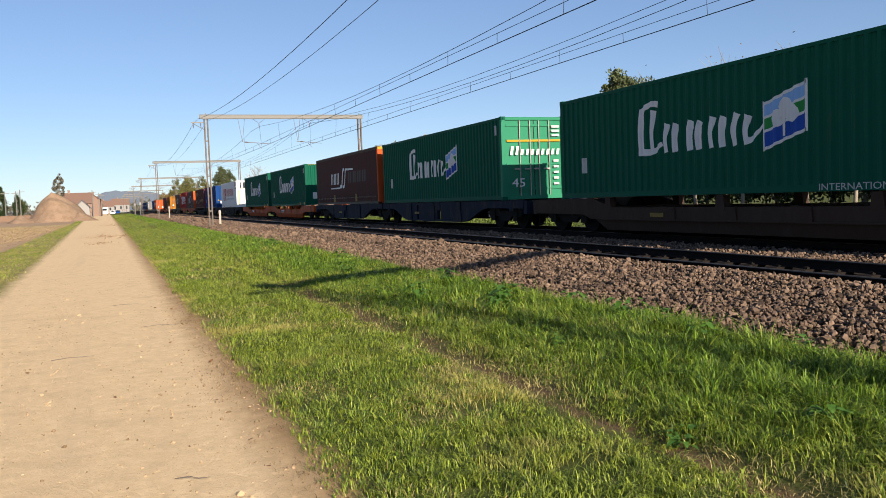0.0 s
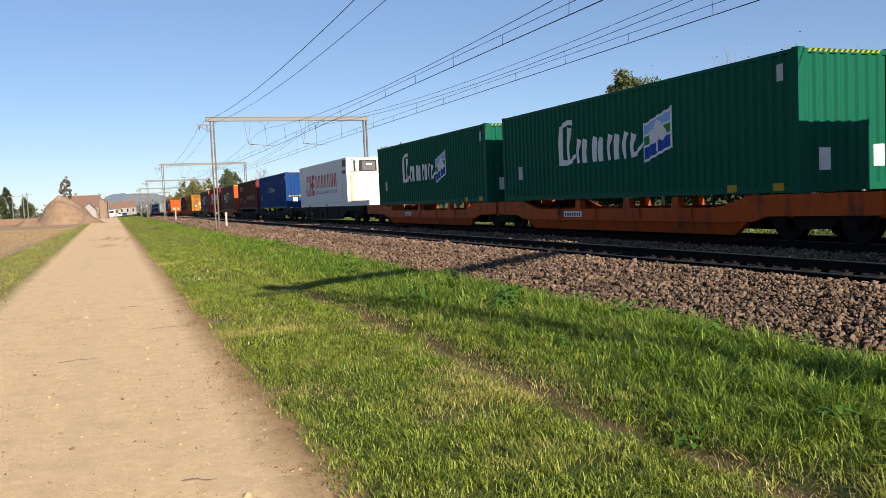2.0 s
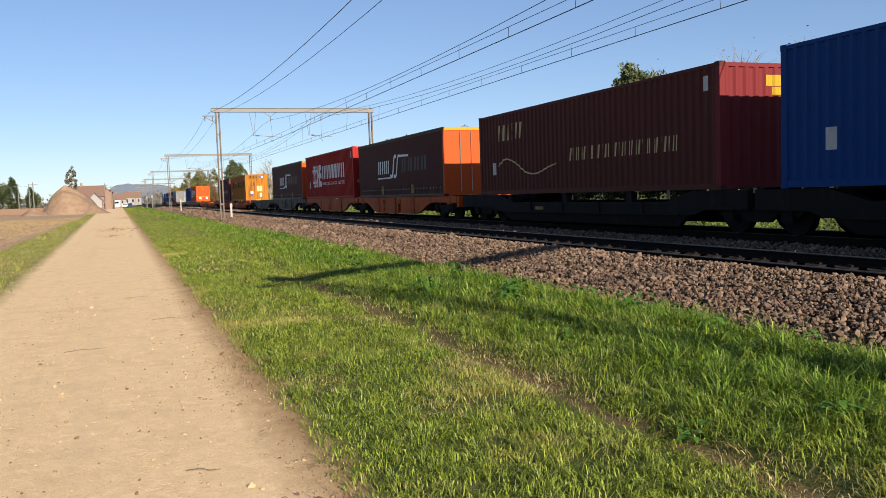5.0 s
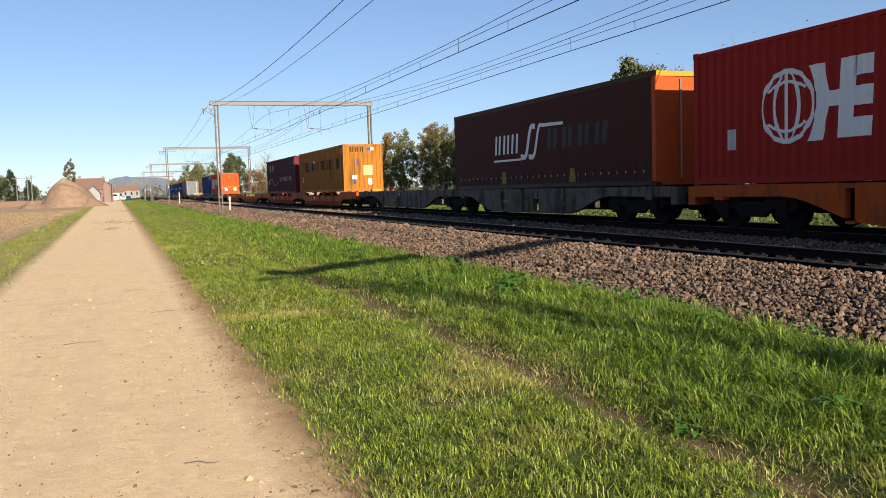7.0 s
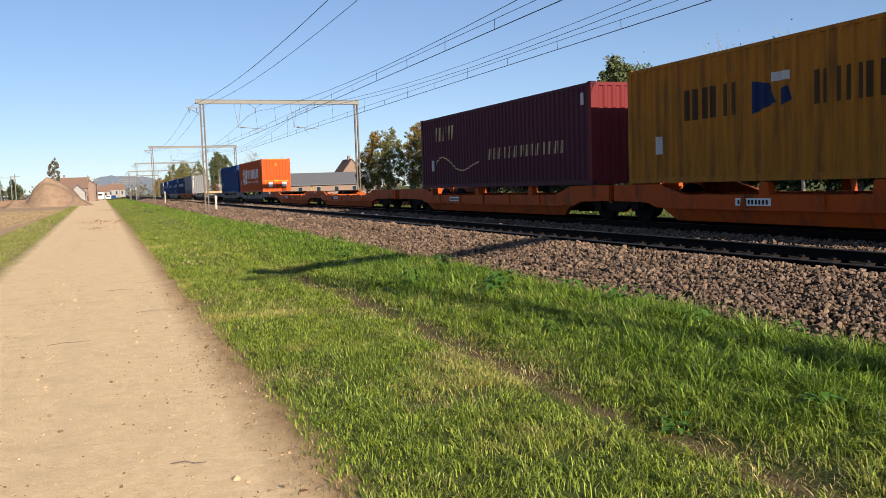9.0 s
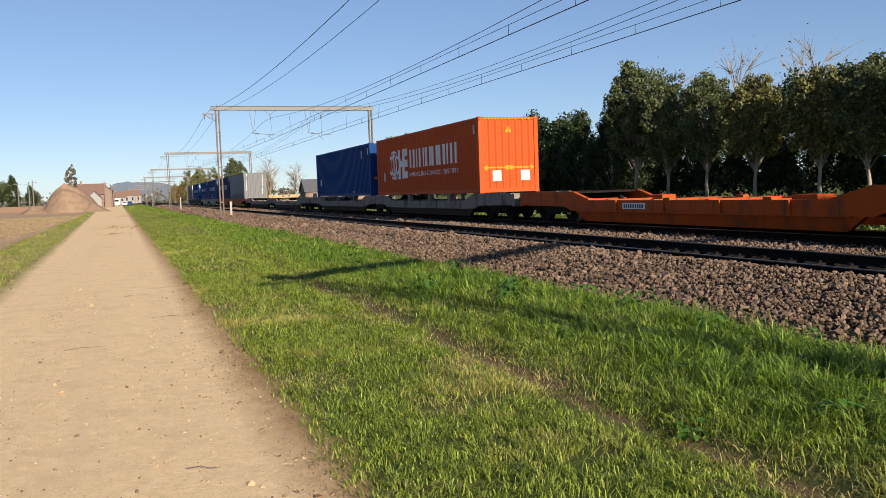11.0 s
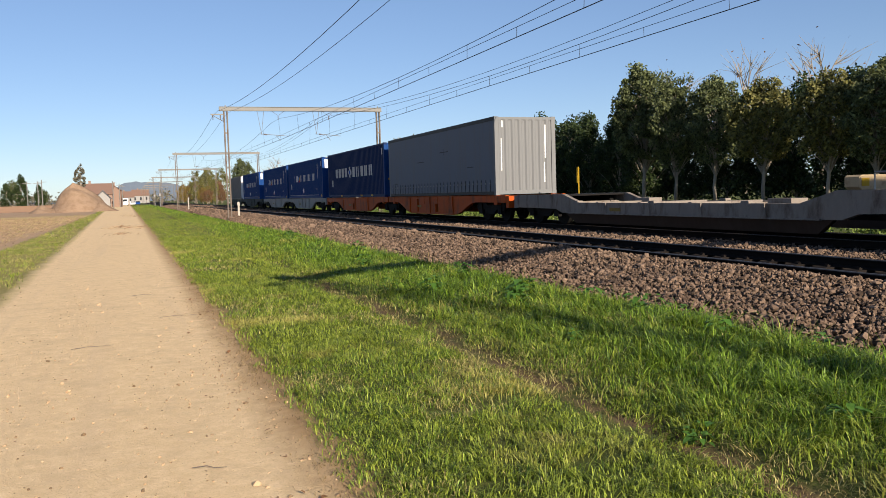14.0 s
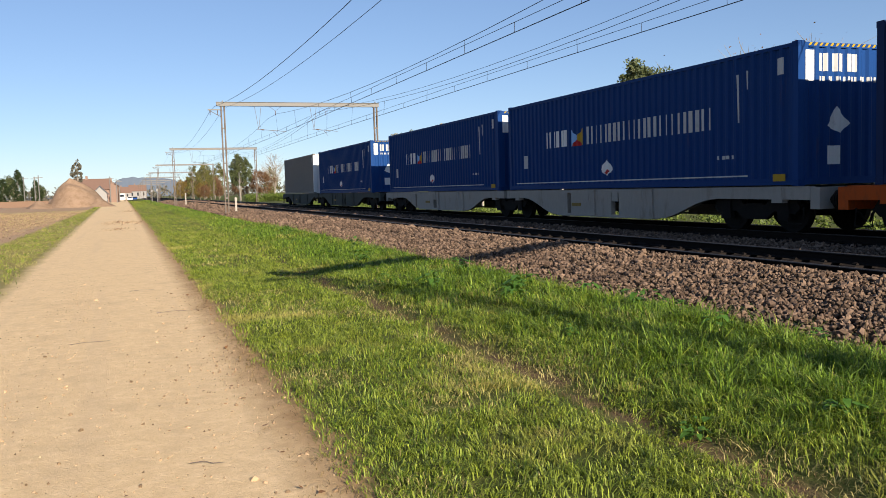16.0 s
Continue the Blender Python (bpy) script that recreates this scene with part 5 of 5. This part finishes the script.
def curtain_box(s0, label, mat, end_mat, roof_mat, logo):
    g = make_container(s0, label, mat, end_mat, "smooth", "flat" if logo else "ribbed", LONG, mat if logo else end_mat)
    hooks(g, mat, .36 if logo else .42, .42)
    part("roof_rail", Shape().box(-.012, .05, .02, LONG - .02, TALL - .14, TALL + .004), roof_mat, g, "dark upper rail")
    part("lower_board", Shape().box(-.008, .02, .17, LONG - .17, .02, .14), P_BLACK, g)
    if logo:
        st = [quad(u, 1.2, u + .15, 1.86, .09) for u in (3.9, 4.2, 4.58, 4.9, 5.25, 5.6)]
        st += brush([(6.0, 1.08), (6.4, 1.1), (6.75, 1.95), (7.1, 2.0)], .17, .17) + brush([(6.6, 1.05), (7.0, 1.1), (7.35, 1.95), (7.7, 2.0), (8.95, 1.97)], .17, .09) + brush([(3.8, .98), (6.05, .98)], .07, .07)
        marking("curved_marking", st, P_WHITE, g, "side", False, label="pale curved line marking")
        marking("dark_marking", bars(7.8, 11.6, 1.22, 1.84, 4, .1, .3, 6), P_BLACK, g, "side", False)
        for u in (4.45, 9.3):
            part("yellow_flap", Shape().prism_x([(LONG - u - .4, .16), (LONG - u, .16), (LONG - u - .07, .58), (LONG - u - .33, .58)], -.02, -.006), P_OLIVE, g, "small dull yellow flap")
        for x in (.02, WIDE - .2):
            part("end_frame", Shape().box(x, x + .18, -.02, .02, .1, TALL - .05), end_mat, g)
        part("roof_edge", Shape().box(.02, WIDE - .02, -.03, .02, TALL - .14, TALL - .01), P_YELLOW, g, "yellow upper edge")
        for x in (.75, 1.25, 1.75):
            part("door_bar", Shape().tube([(x, -.03, .2), (x, -.03, TALL - .2)], .02, 6), M_STEEL, g)
    return g


def end_marks(g, yellow_line=True, squares=True, ribbed=True):
    if yellow_line:
        line = marking("yellow_line", [quad(.3, .93, 2.2, .99)], P_YELLOW, g, "end", ribbed)
        for poly in (quad(1.08, .88, 1.42, 1.04), [(.16, .96), (.34, .84), (.34, 1.08)], [(2.34, .96), (2.16, .84), (2.16, 1.08)]):
            marking("arrow_head", [poly], P_YELLOW, line, "end", ribbed, lift=.007)
    if squares:
        marking("white_square", [quad(.55, .45, .92, .85)], P_WHITE, g, "end", ribbed, label="white placard")
        marking("white_square", [quad(1.75, .45, 2.12, .85)], P_WHITE, g, "end", ribbed, label="white placard")
    marking("triangle", [[(1.12, 2.3), (1.38, 2.3), (1.25, 2.55)]], P_YELLOW, g, "end", ribbed)
    marking("hazard_stripes", [quad(.25 + .14 * i, 2.8, .31 + .14 * i, 2.86, .05) for i in range(14)], P_YELLOW, g, "end", False)


def make_train():
    make_wagon("low", (-11.4, 6.4, 24.2), M_BROWN_W, "rust-brown low container wagon with two platforms")
    make_wagon("fish", (24.9, 40.65, 55.6), M_NAVY_W, "dark blue container wagon with deep fish-bellied sills")
    make_wagon("low", (56.4, 72.9, 89.8), M_ORANGE_W, "orange low container wagon with two platforms")
    make_wagon("fish", (90.9, 110.6), M_DARK_W, "black grimy container wagon under the white reefer")
    make_wagon("low", (111.4, 128.1, 144.6), M_DARK_W, "dark grey low container wagon with two platforms")
    make_wagon("fish", (145.3, 160.86, 175.5), M_ORANGE_W, "orange container wagon with deep fish-bellied sills")
    make_wagon("fish", (176.2, 191.0, 205.8), M_GREY_W, "grey fish-bellied container wagon, half empty", (1,))
    make_wagon("low", (206.6, 223.7, 241.6), M_ORANGE_W, "orange low container wagon with two platforms")
    make_wagon("low", (242.4, 259.0, 275.5), M_ORANGE_W, "empty orange low container wagon", (0, 1))
    make_wagon("low", (276.2, 293.36, 310.4), M_SILVER_W, "weathered grey low container wagon")
    g = make_wagon("low", (311.2, 328.0, 344.6), M_SILVER_W, "empty weathered grey low container wagon", (0, 1))
    k = 343.92 - 311.2
    part("hand_rail", Shape().tube([(2.19, k, DECK - .02), (2.19, k, 2.24), (2.19, k + .02, 2.29), (2.19, k + .1, 2.29), (2.19, k + .12, 2.24), (2.19, k + .12, 1.75), (2.19, k, 1.72)], .022, 6), P_YELLOW, g, "upright yellow hand rail")
    make_wagon("fish", (345.3, 360.35, 375.3), M_ORANGE_W, "rusty orange container wagon with fish-bellied sills")
    make_wagon("fish", (376.0, 390.6, 405.6), M_LIGHT_W, "pale grey container wagon with fish-bellied sills")
    make_wagon("fish", (407.0, 422.6, 437.8), M_GREENGREY_W, "dark green-grey container wagon at the train's tail")

    # green containers with brushed white marking
    lab = "green ribbed container with white brushed marking and a banner"
    g = make_container(8.6, lab, C_GREEN, C_GREEN)
    flag_logo(g)
    marking("lettering", words("INTERNATIONAL", 9.9, .04, .13, 1.9), P_GREY, g, "side", False)
    marking("white_patch", [[(11.5, .42), (11.85, .5), (11.95, .6), (11.7, .78), (11.5, .66)]], P_WHITE, g)
    g = make_container(26.45, "green ribbed container with pale green end doors", C_GREEN, P_DOORGREEN, "ribbed", "doors")
    flag_logo(g)
    for x in (.7, 1.1, 1.45, 1.85):
        bar = part("locking_bar", Shape().tube([(x, .0, .14), (x, .0, TALL - .14)], .02, 7), M_STEEL, g, "steel locking bar")
        part("bar_handle", Shape().box(x - .22, x + .02, -.02, .01, 1.05, 1.1), M_STEEL, bar)
    for z in (.35, 1.2, 2.05, 2.55):
        part("door_hinge_band", Shape().box(.18, 2.32, .02, .045, z, z + .08), P_DOORGREEN, g)
    part("door_gap", Shape().box(1.265, 1.285, .03, .047, .16, TALL - .14), P_BLACK, g)
    marking("yellow_line", [quad(.2, 2.02, 2.3, 2.09)], P_YELLOW, g, "end", False)
    marking("brushed_marking", [quad(.3 + .2 * i, 1.56, .4 + .2 * i, 1.86 if i < 2 else 1.76, .05) for i in range(10)], P_WHITE, g, "end", False, lift=.03)
    marking("lettering", words("45", .35, .45, .3, .5), P_WHITE, g, "end", False, lift=.03)
    marking("code_bars", [quad(2.0, .5 + .2 * i, 2.2, .58 + .2 * i) for i in range(5)] + [quad(1.95, 2.2 + .15 * i, 2.25, 2.28 + .15 * i) for i in range(3)], P_GREY, g, "end", False, lift=.03)
    curtain_box(41.1, "dark brown curtain-sided swap body with orange end", C_CURTAIN, C_ORANGE, P_DKBROWN, True)
    for s in (58.45, 73.65):
        g = make_container(s, "green ribbed container with white brushed marking and a banner", C_GREEN, C_GREEN)
        flag_logo(g)
        marking("placard", [quad(.5, .45, .8, .9)], P_WHITE, g, "end", True, label="white placard")
        marking("placard", [quad(2.0, .5, 2.3, .95)], P_WHITE, g, "end", True, label="white placard")
        marking("hazard_stripes", [quad(.25 + .14 * i, 2.8, .31 + .14 * i, 2.86, .05) for i in range(14)], P_YELLOW, g, "end", False)
        for u in (11.6, 13.0):
            part("yellow_tag", Shape().box(-.02, .0, LONG - u - .3, LONG - u, .06, .22), P_YELLOW, g)
    # white reefer
    g = make_container(93.9, "white refrigerated container with red globe marking and cooling unit", C_WHITE, C_WHITE, "smooth", "flat")
    globe_logo(g, False, P_RED, P_BLACK)
    for z in (.86, 1.25, 1.34, 1.43, 1.52, 2.42):
        marking("code_bars", [quad(.28, z, .5, z + .045)], P_GREY, g, "side", False)
    marking("triangle", [[(.32, .5), (.52, .5), (.42, .7)]], P_YELLOW, g, "side", False, label="small yellow warning triangle")
    for u, z0, z1 in ((.62, 2.45, 2.84), (.66, .18, .46), (12.9, 2.4, 2.84)):
        marking("rust_streak", [quad(u, z0, u + .07, z1)], P_DKBROWN, g, "side", False, label="rust-brown strap")
    part("seam", Shape().box(-.006, .004, .2, LONG - .2, .24, .262), P_GREY, g, "horizontal panel seam")
    part("cooling_unit", Shape().box(.35, 2.15, -.03, .02, 2.02, 2.72), P_BLACK, g, "dark recessed cooling unit")
    part("fan_housing", Shape().box(.95, 1.75, -.07, -.025, 2.08, 2.62), surface("grey_unit_plastic", (.12, .12, .125), .6), g)
    part("fan_badge", Shape().box(1.2, 1.55, -.08, -.068, 2.42, 2.5), P_WHITE, g)
    part("unit_frame", Shape().box(.3, .42, -.06, .02, 1.98, 2.76).box(2.08, 2.2, -.06, .02, 1.98, 2.76).box(.3, 2.2, -.06, .02, 2.7, 2.78).box(.3, 2.2, -.06, .02, 1.96, 2.04).box(.55, .75, -.06, .0, 2.0, 2.7).box(1.85, 1.95, -.06, 0, 2.0, 2.7), C_WHITE, g)
    part("lower_panel", Shape().box(.35, 2.2, -.035, .01, .28, 1.88), C_WHITE, g)
    part("panel_trim", Shape().box(.22, .34, -.05, .01, .25, 1.85), P_GOLD, g, "beige upright strip")
    part("panel_line", Shape().box(.35, 2.2, -.04, -.03, 1.36, 1.38).box(.35, 1.2, -.045, -.03, .3, .42), P_GREY, g)
    marking("code_bars", [quad(1.2 + .12 * i, 1.58, 1.29 + .12 * i, 1.68) for i in range(7)], P_GREY, g, "end", False, lift=.045)
    marking("hazard_stripes", [quad(.5 + .1 * i, 2.81, .56 + .1 * i, 2.86, .05) for i in range(14)] + [quad(1.1 + .1 * i, 1.47, 1.15 + .1 * i, 1.51, .03) for i in range(8)] + [quad(.6 + .08 * i, .62, .64 + .08 * i, .66, .03) for i in range(5)] + [quad(1.7 + .08 * i, .62, 1.74 + .08 * i, .66, .03) for i in range(5)]
            + [quad(.35 + .07 * i, 2.0, .39 + .07 * i, 2.05, .03) for i in range(7)] + [quad(1.75 + .07 * i, 2.0, 1.79 + .07 * i, 2.05, .03) for i in range(6)], P_YELLOW, g, "end", False, lift=.065)
    for k in range(11):
        part("side_vent", Shape().box(-.01, .01, LONG - 12.6, LONG - 12.53, .5 + .19 * k, .56 + .19 * k), P_BLACK, g)
    part("fuel_grille", Shape().box(-.012, .01, .25, .95, 1.95, 2.15).box(-.012, .01, .2, .95, 2.35, 2.75), P_BLACK, g, "dark grimy grille by the cooling unit")
    for u in (2.6, 8.0):
        part("yellow_flap", Shape().box(-.014, .0, LONG - u - .5, LONG - u, .06, .17), P_YELLOW, g)
    # blue container with yellow arrows
    g = make_container(113.45, "blue ribbed container with yellow arrow line and white squares", C_BLUE, C_BLUE)
    marking("name_bars", bars(5.25, 6.9, 1.4, 1.82, 4, .08, .3, 8), P_GREY, g)
    marking("name_bars", bars(6.95, 7.6, 1.42, 1.8, 2, .08, .3, 9), P_GOLD, g)
    marking("name_bars", bars(7.65, 8.3, 1.42, 1.66, 4, .03, .3, 10), P_GREY, g)
    marking("scratch", brush([(11.8, 2.5), (11.82, 1.9)], .05, .02) + brush([(7.3, 1.0), (7.32, .7)], .04, .02), P_GREY, g)
    end_marks(g)
    part("upright_stain", sheet("x", 1.72, 1.76, 1.25, 2.3, -.004, 1, False), P_WHITE, g)
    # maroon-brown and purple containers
    # End walls take a redder, lighter maroon than the side walls.
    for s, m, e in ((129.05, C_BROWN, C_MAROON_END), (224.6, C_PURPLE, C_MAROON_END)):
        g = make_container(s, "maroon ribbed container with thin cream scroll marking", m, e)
        st = [quad(u, 1.9, u + .09, 2.45, .06) for u in (1.7, 2.05, 2.4, 2.75, 3.1, 3.4)]
        st += brush([(1.6, 1.0), (2.2, 1.25), (3.0, 1.1), (3.8, .75), (4.6, .68), (5.4, .85), (6.0, .95)], .05, .04)
        marking("scroll_marking", st, P_GOLD, g)
        marking("name_bars", bars(6.8, 9.1, .98, 1.36, 7, .03, .1, 12) + bars(9.3, 12.2, .98, 1.36, 9, .03, .1, 13), P_GOLD, g)
        marking("yellow_label", [quad(1.3, 2.35, 2.0, 2.6), quad(1.5, 2.15, 2.1, 2.33)], P_YELLOW, g, "end", True)
    curtain_box(146.6, "dark brown curtain-sided swap body with orange end", C_CURTAIN, C_ORANGE, P_DKBROWN, True)
    g = make_container(161.6, "tall red ribbed container with white globe marking", C_RED, C_RED)
    g.scale = (1, 1, 1.05)
    globe_logo(g, True, P_WHITE, P_WHITE, 2.2)
    end_marks(g)
    curtain_box(176.85, "dark brown curtain-sided swap body with orange end", C_CURTAIN, C_ORANGE, P_DKBROWN, True)
    # ochre container
    g = make_container(209.1, "ochre-yellow ribbed container with faded dark marking", C_YELLOW, C_YELLOW)
    marking("faded_marking", bars(2.2, 4.2, 1.45, 2.15, 3, 0, .3, 14), P_DKBROWN, g)
    marking("blue_patch", [[(4.5, 1.4), (5.2, 1.6), (5.0, 2.0), (4.5, 2.1)]], C_NAVY, g)
    marking("blue_patch", [[(5.3, 1.5), (5.6, 1.62), (5.5, 1.9), (5.3, 1.85)]], C_NAVY, g)
    marking("white_patch", [quad(5.05, 2.02, 5.55, 2.2)], P_GREY, g, lift=.007)
    marking("faded_marking", bars(6.15, 12.6, 1.46, 2.1, 13, 0, .3, 15), P_DKBROWN, g)
    marking("faded_marking", bars(.4, 1.35, 2.42, 2.72, 3, 0, .3, 16), P_DKBROWN, g, "end", True)
    marking("blue_patch", [[(1.45, 2.6), (1.75, 2.45), (1.75, 2.72)]], P_BLUE, g, "end", True)
    marking("white_patch", [quad(.55, .75, .85, 1.0), quad(1.55, .4, 1.8, .8), quad(1.75, 2.5, 1.95, 2.7)], P_WHITE, g, "end", True)
    marking("pale_patch", [quad(1.25, .98, 1.85, 1.6)], P_GOLD, g, "end", True)
    marking("blue_patch", [quad(.6, .45, .75, .75), quad(.85, 1.6, .95, 2.0)], P_BLUE, g, "end", True)
    # orange and blue
    g = make_container(278.95, "orange ribbed container with white globe marking and yellow line", C_ORANGE, C_ORANGE)
    globe_logo(g, True, P_WHITE, P_WHITE, 2.2)
    end_marks(g)
    g = make_container(294.05, "plain royal blue ribbed container with a yellow arrow", C_BLUE, C_BLUE)
    end_marks(g)
    marking("scratch", brush([(6.4, 1.05), (6.42, .55)], .06, .02) + brush([(11.7, 2.5), (11.72, 1.4)], .04, .03) + brush([(11.9, 2.55), (11.9, 2.1)], .05, .03), P_GREY, g)
    part("yellow_tag", Shape().box(-.01, .04, LONG - 10.2, LONG - 9.95, .2, .3), P_YELLOW, g)
    # grey curtain-sider and blue ones
    curtain_box(346.2, "grey curtain-sided swap body with ribbed grey end", C_GREYCURT, C_GREY, P_BLACK, False)
    for x, z0, z1 in ((.24, .9, 2.1), (.3, 2.5, 2.75), (2.02, .45, 1.2), (2.06, 1.35, 2.6)):
        marking("white_strip", [quad(x, z0, x + .045, z1)], P_WHITE, TRAIN[-1][0], "end", True, label="worn white strip")
    # Thin flat black lines across the grey curtain.
    for u0, z0, u1, z1 in ((.9, .62, 1.5, .66), (4.6, 1.55, 5.6, 1.58), (8.2, 1.75, 8.24, 2.0), (7.7, 1.86, 8.8, 1.89), (10.9, 1.1, 11.6, 1.13)):
        marking("dark_crease", [quad(u0, z0, u1, z1)], P_BLACK, TRAIN[-1][0], "side", False)
    # The end wall takes a lighter blue than the navy sides.
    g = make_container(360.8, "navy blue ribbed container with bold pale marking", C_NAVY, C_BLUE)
    marking("name_bars", bars(2.2, 5.5, 1.28, 1.84, 4, 0, .34, 18), P_GREY, g)
    marking("diamond", [[(5.6, 1.55), (6.05, 1.2), (6.5, 1.55), (6.05, 1.9)]], P_GREY, g)
    marking("diamond_core", [[(5.85, 1.55), (6.05, 1.4), (6.25, 1.55), (6.05, 1.7)]], P_BLUE, g, lift=.007)
    marking("name_bars", bars(6.6, 11.35, 1.24, 1.84, 5, 0, .34, 19), P_GREY, g)
    end_marks(g)
    for u in (3.6, 8.6, 10.9):
        part("yellow_tag", Shape().box(-.012, .0, LONG - u - .4, LONG - u, .06, .16), P_YELLOW, g)
    # End walls are a slightly lighter blue than the sides.
    for s in (376.4, 391.05, 408.3):
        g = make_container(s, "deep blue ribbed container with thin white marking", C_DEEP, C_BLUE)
        marking("name_bars", bars(2.75, 4.25, 1.32, 1.82, 3, 0, .32, 20), P_WHITE, g)
        marking("blue_half", [[(4.4, 1.3), (4.85, 1.55), (4.4, 1.8)]], P_SKY, g)
        marking("yellow_half", [[(5.15, 1.3), (5.15, 1.8), (4.7, 1.55)]], P_YELLOW, g)
        marking("red_half", [[(4.45, 1.3), (5.1, 1.3), (4.78, 1.52)]], P_RED, g)
        marking("name_bars", bars(5.33, 11.1, 1.31, 1.82, 12, 0, .2, 21), P_GREY, g)
        marking("thin_line", [quad(.5, .215, 12.2, .245)], P_GREY, g)
        marking("placard", [[(6.1, .55), (6.45, .35), (6.75, .55), (6.45, .85)]], P_WHITE, g, lift=.006)
        marking("placard_core", [[(6.3, .45), (6.45, .38), (6.6, .5), (6.45, .58)]], P_RED, g, lift=.009)
        marking("scratch", brush([(11.9, 2.45), (11.92, 1.4)], .04, .03) + brush([(12.2, 2.5), (12.2, 2.1)], .04, .02), P_GREY, g)
        marking("code_bars", [quad(11.2 + .16 * i, .62, 11.3 + .16 * i, .7) for i in range(4)], P_GREY, g)
        marking("white_patch", [quad(.18, 2.1, .42, 2.72)], P_WHITE, g, "end", True)
        marking("name_bars", bars(.5, 1.6, 2.3, 2.66, 3, 0, .36, 22) + bars(.55, 2.2, 2.1, 2.2, 8, 0, .3, 23), P_GREY, g, "end", True)
        marking("placard", [[(.75, 1.2), (1.1, 1.05), (1.35, 1.25), (1.0, 1.6)]], P_WHITE, g, "end", True)
        marking("placard", [quad(.75, .42, 1.1, .8)], P_WHITE, g, "end", True)
        marking("hazard_stripes", [quad(.25 + .14 * i, 2.8, .31 + .14 * i, 2.86, .05) for i in range(14)], P_YELLOW, g, "end", False)
        part("yellow_tag", Shape().box(-.012, .0, .35, .7, .1, .25), P_YELLOW, g)
    # The white end colour stands in for sunlight on the taupe end wall.
    make_container(424.0, "taupe-grey ribbed container, end whitened for sunlight, at the train's tail", C_TAUPE, C_WHITE, "ribbed", "ribbed", 12.19)

    # folded frames carried on the empty platforms
    for s, x0, wd, hi, m, lab in ((327.25, 0, 2.44, 1, M_CREAM, "cream cross trestle over the joint of the empty wagon"), (329.6, 0, 2.44, 1, M_CREAM, "cream cross trestle over the joint of the empty wagon"), (204.0, .3, .55, .5, M_BRIGHTYEL, "dull yellow folded frame on the empty wagon")):
        g = thing("cross_trestle", lab, "trestle", "trestles on the wagons")
        TRAIN.append((g, s, DECK - .012))
        part("beam", Shape().prism_y([(x0 + x, z * hi) for x, z in ((.02, .06), (.1, .0), (wd - .08, .0), (wd, .06), (wd, .24), (wd - .06, .28), (.08, .28), (.02, .24))], 0, .34), m, g)
        if hi < 1:
            part("rail", Shape().tube([(x0 + wd, .1, .1), (x0 + wd + .3, .1, .12), (x0 + wd + .4, .1, .0)], .015, 6), M_STEEL, g, "thin bent steel rail")
            continue
        for x in (.08, wd - .26):
            part("hazard_plate", Shape().box(x, x + .18, -.012, 0, .07, .22), P_YELLOW, g, "worn yellow hazard plate")
        for x in (wd * .38, wd * .6):
            part("pin", Shape().box(x, x + .18, -.02, 0, .1, .2), P_DKBROWN, g)
        part("coupling_plate", Shape().box(wd * .36, wd * .64, .34, .8, .02, .12), M_STEEL, g)


make_train()


def motions():
    for ob, s0, z in TRAIN:
        walk(ob, [(t, pose(SIDE, s0 - SPEED * t, z)) for t in (0.0, 4.0, 8.0, 12.0, 16.0)])


motions()
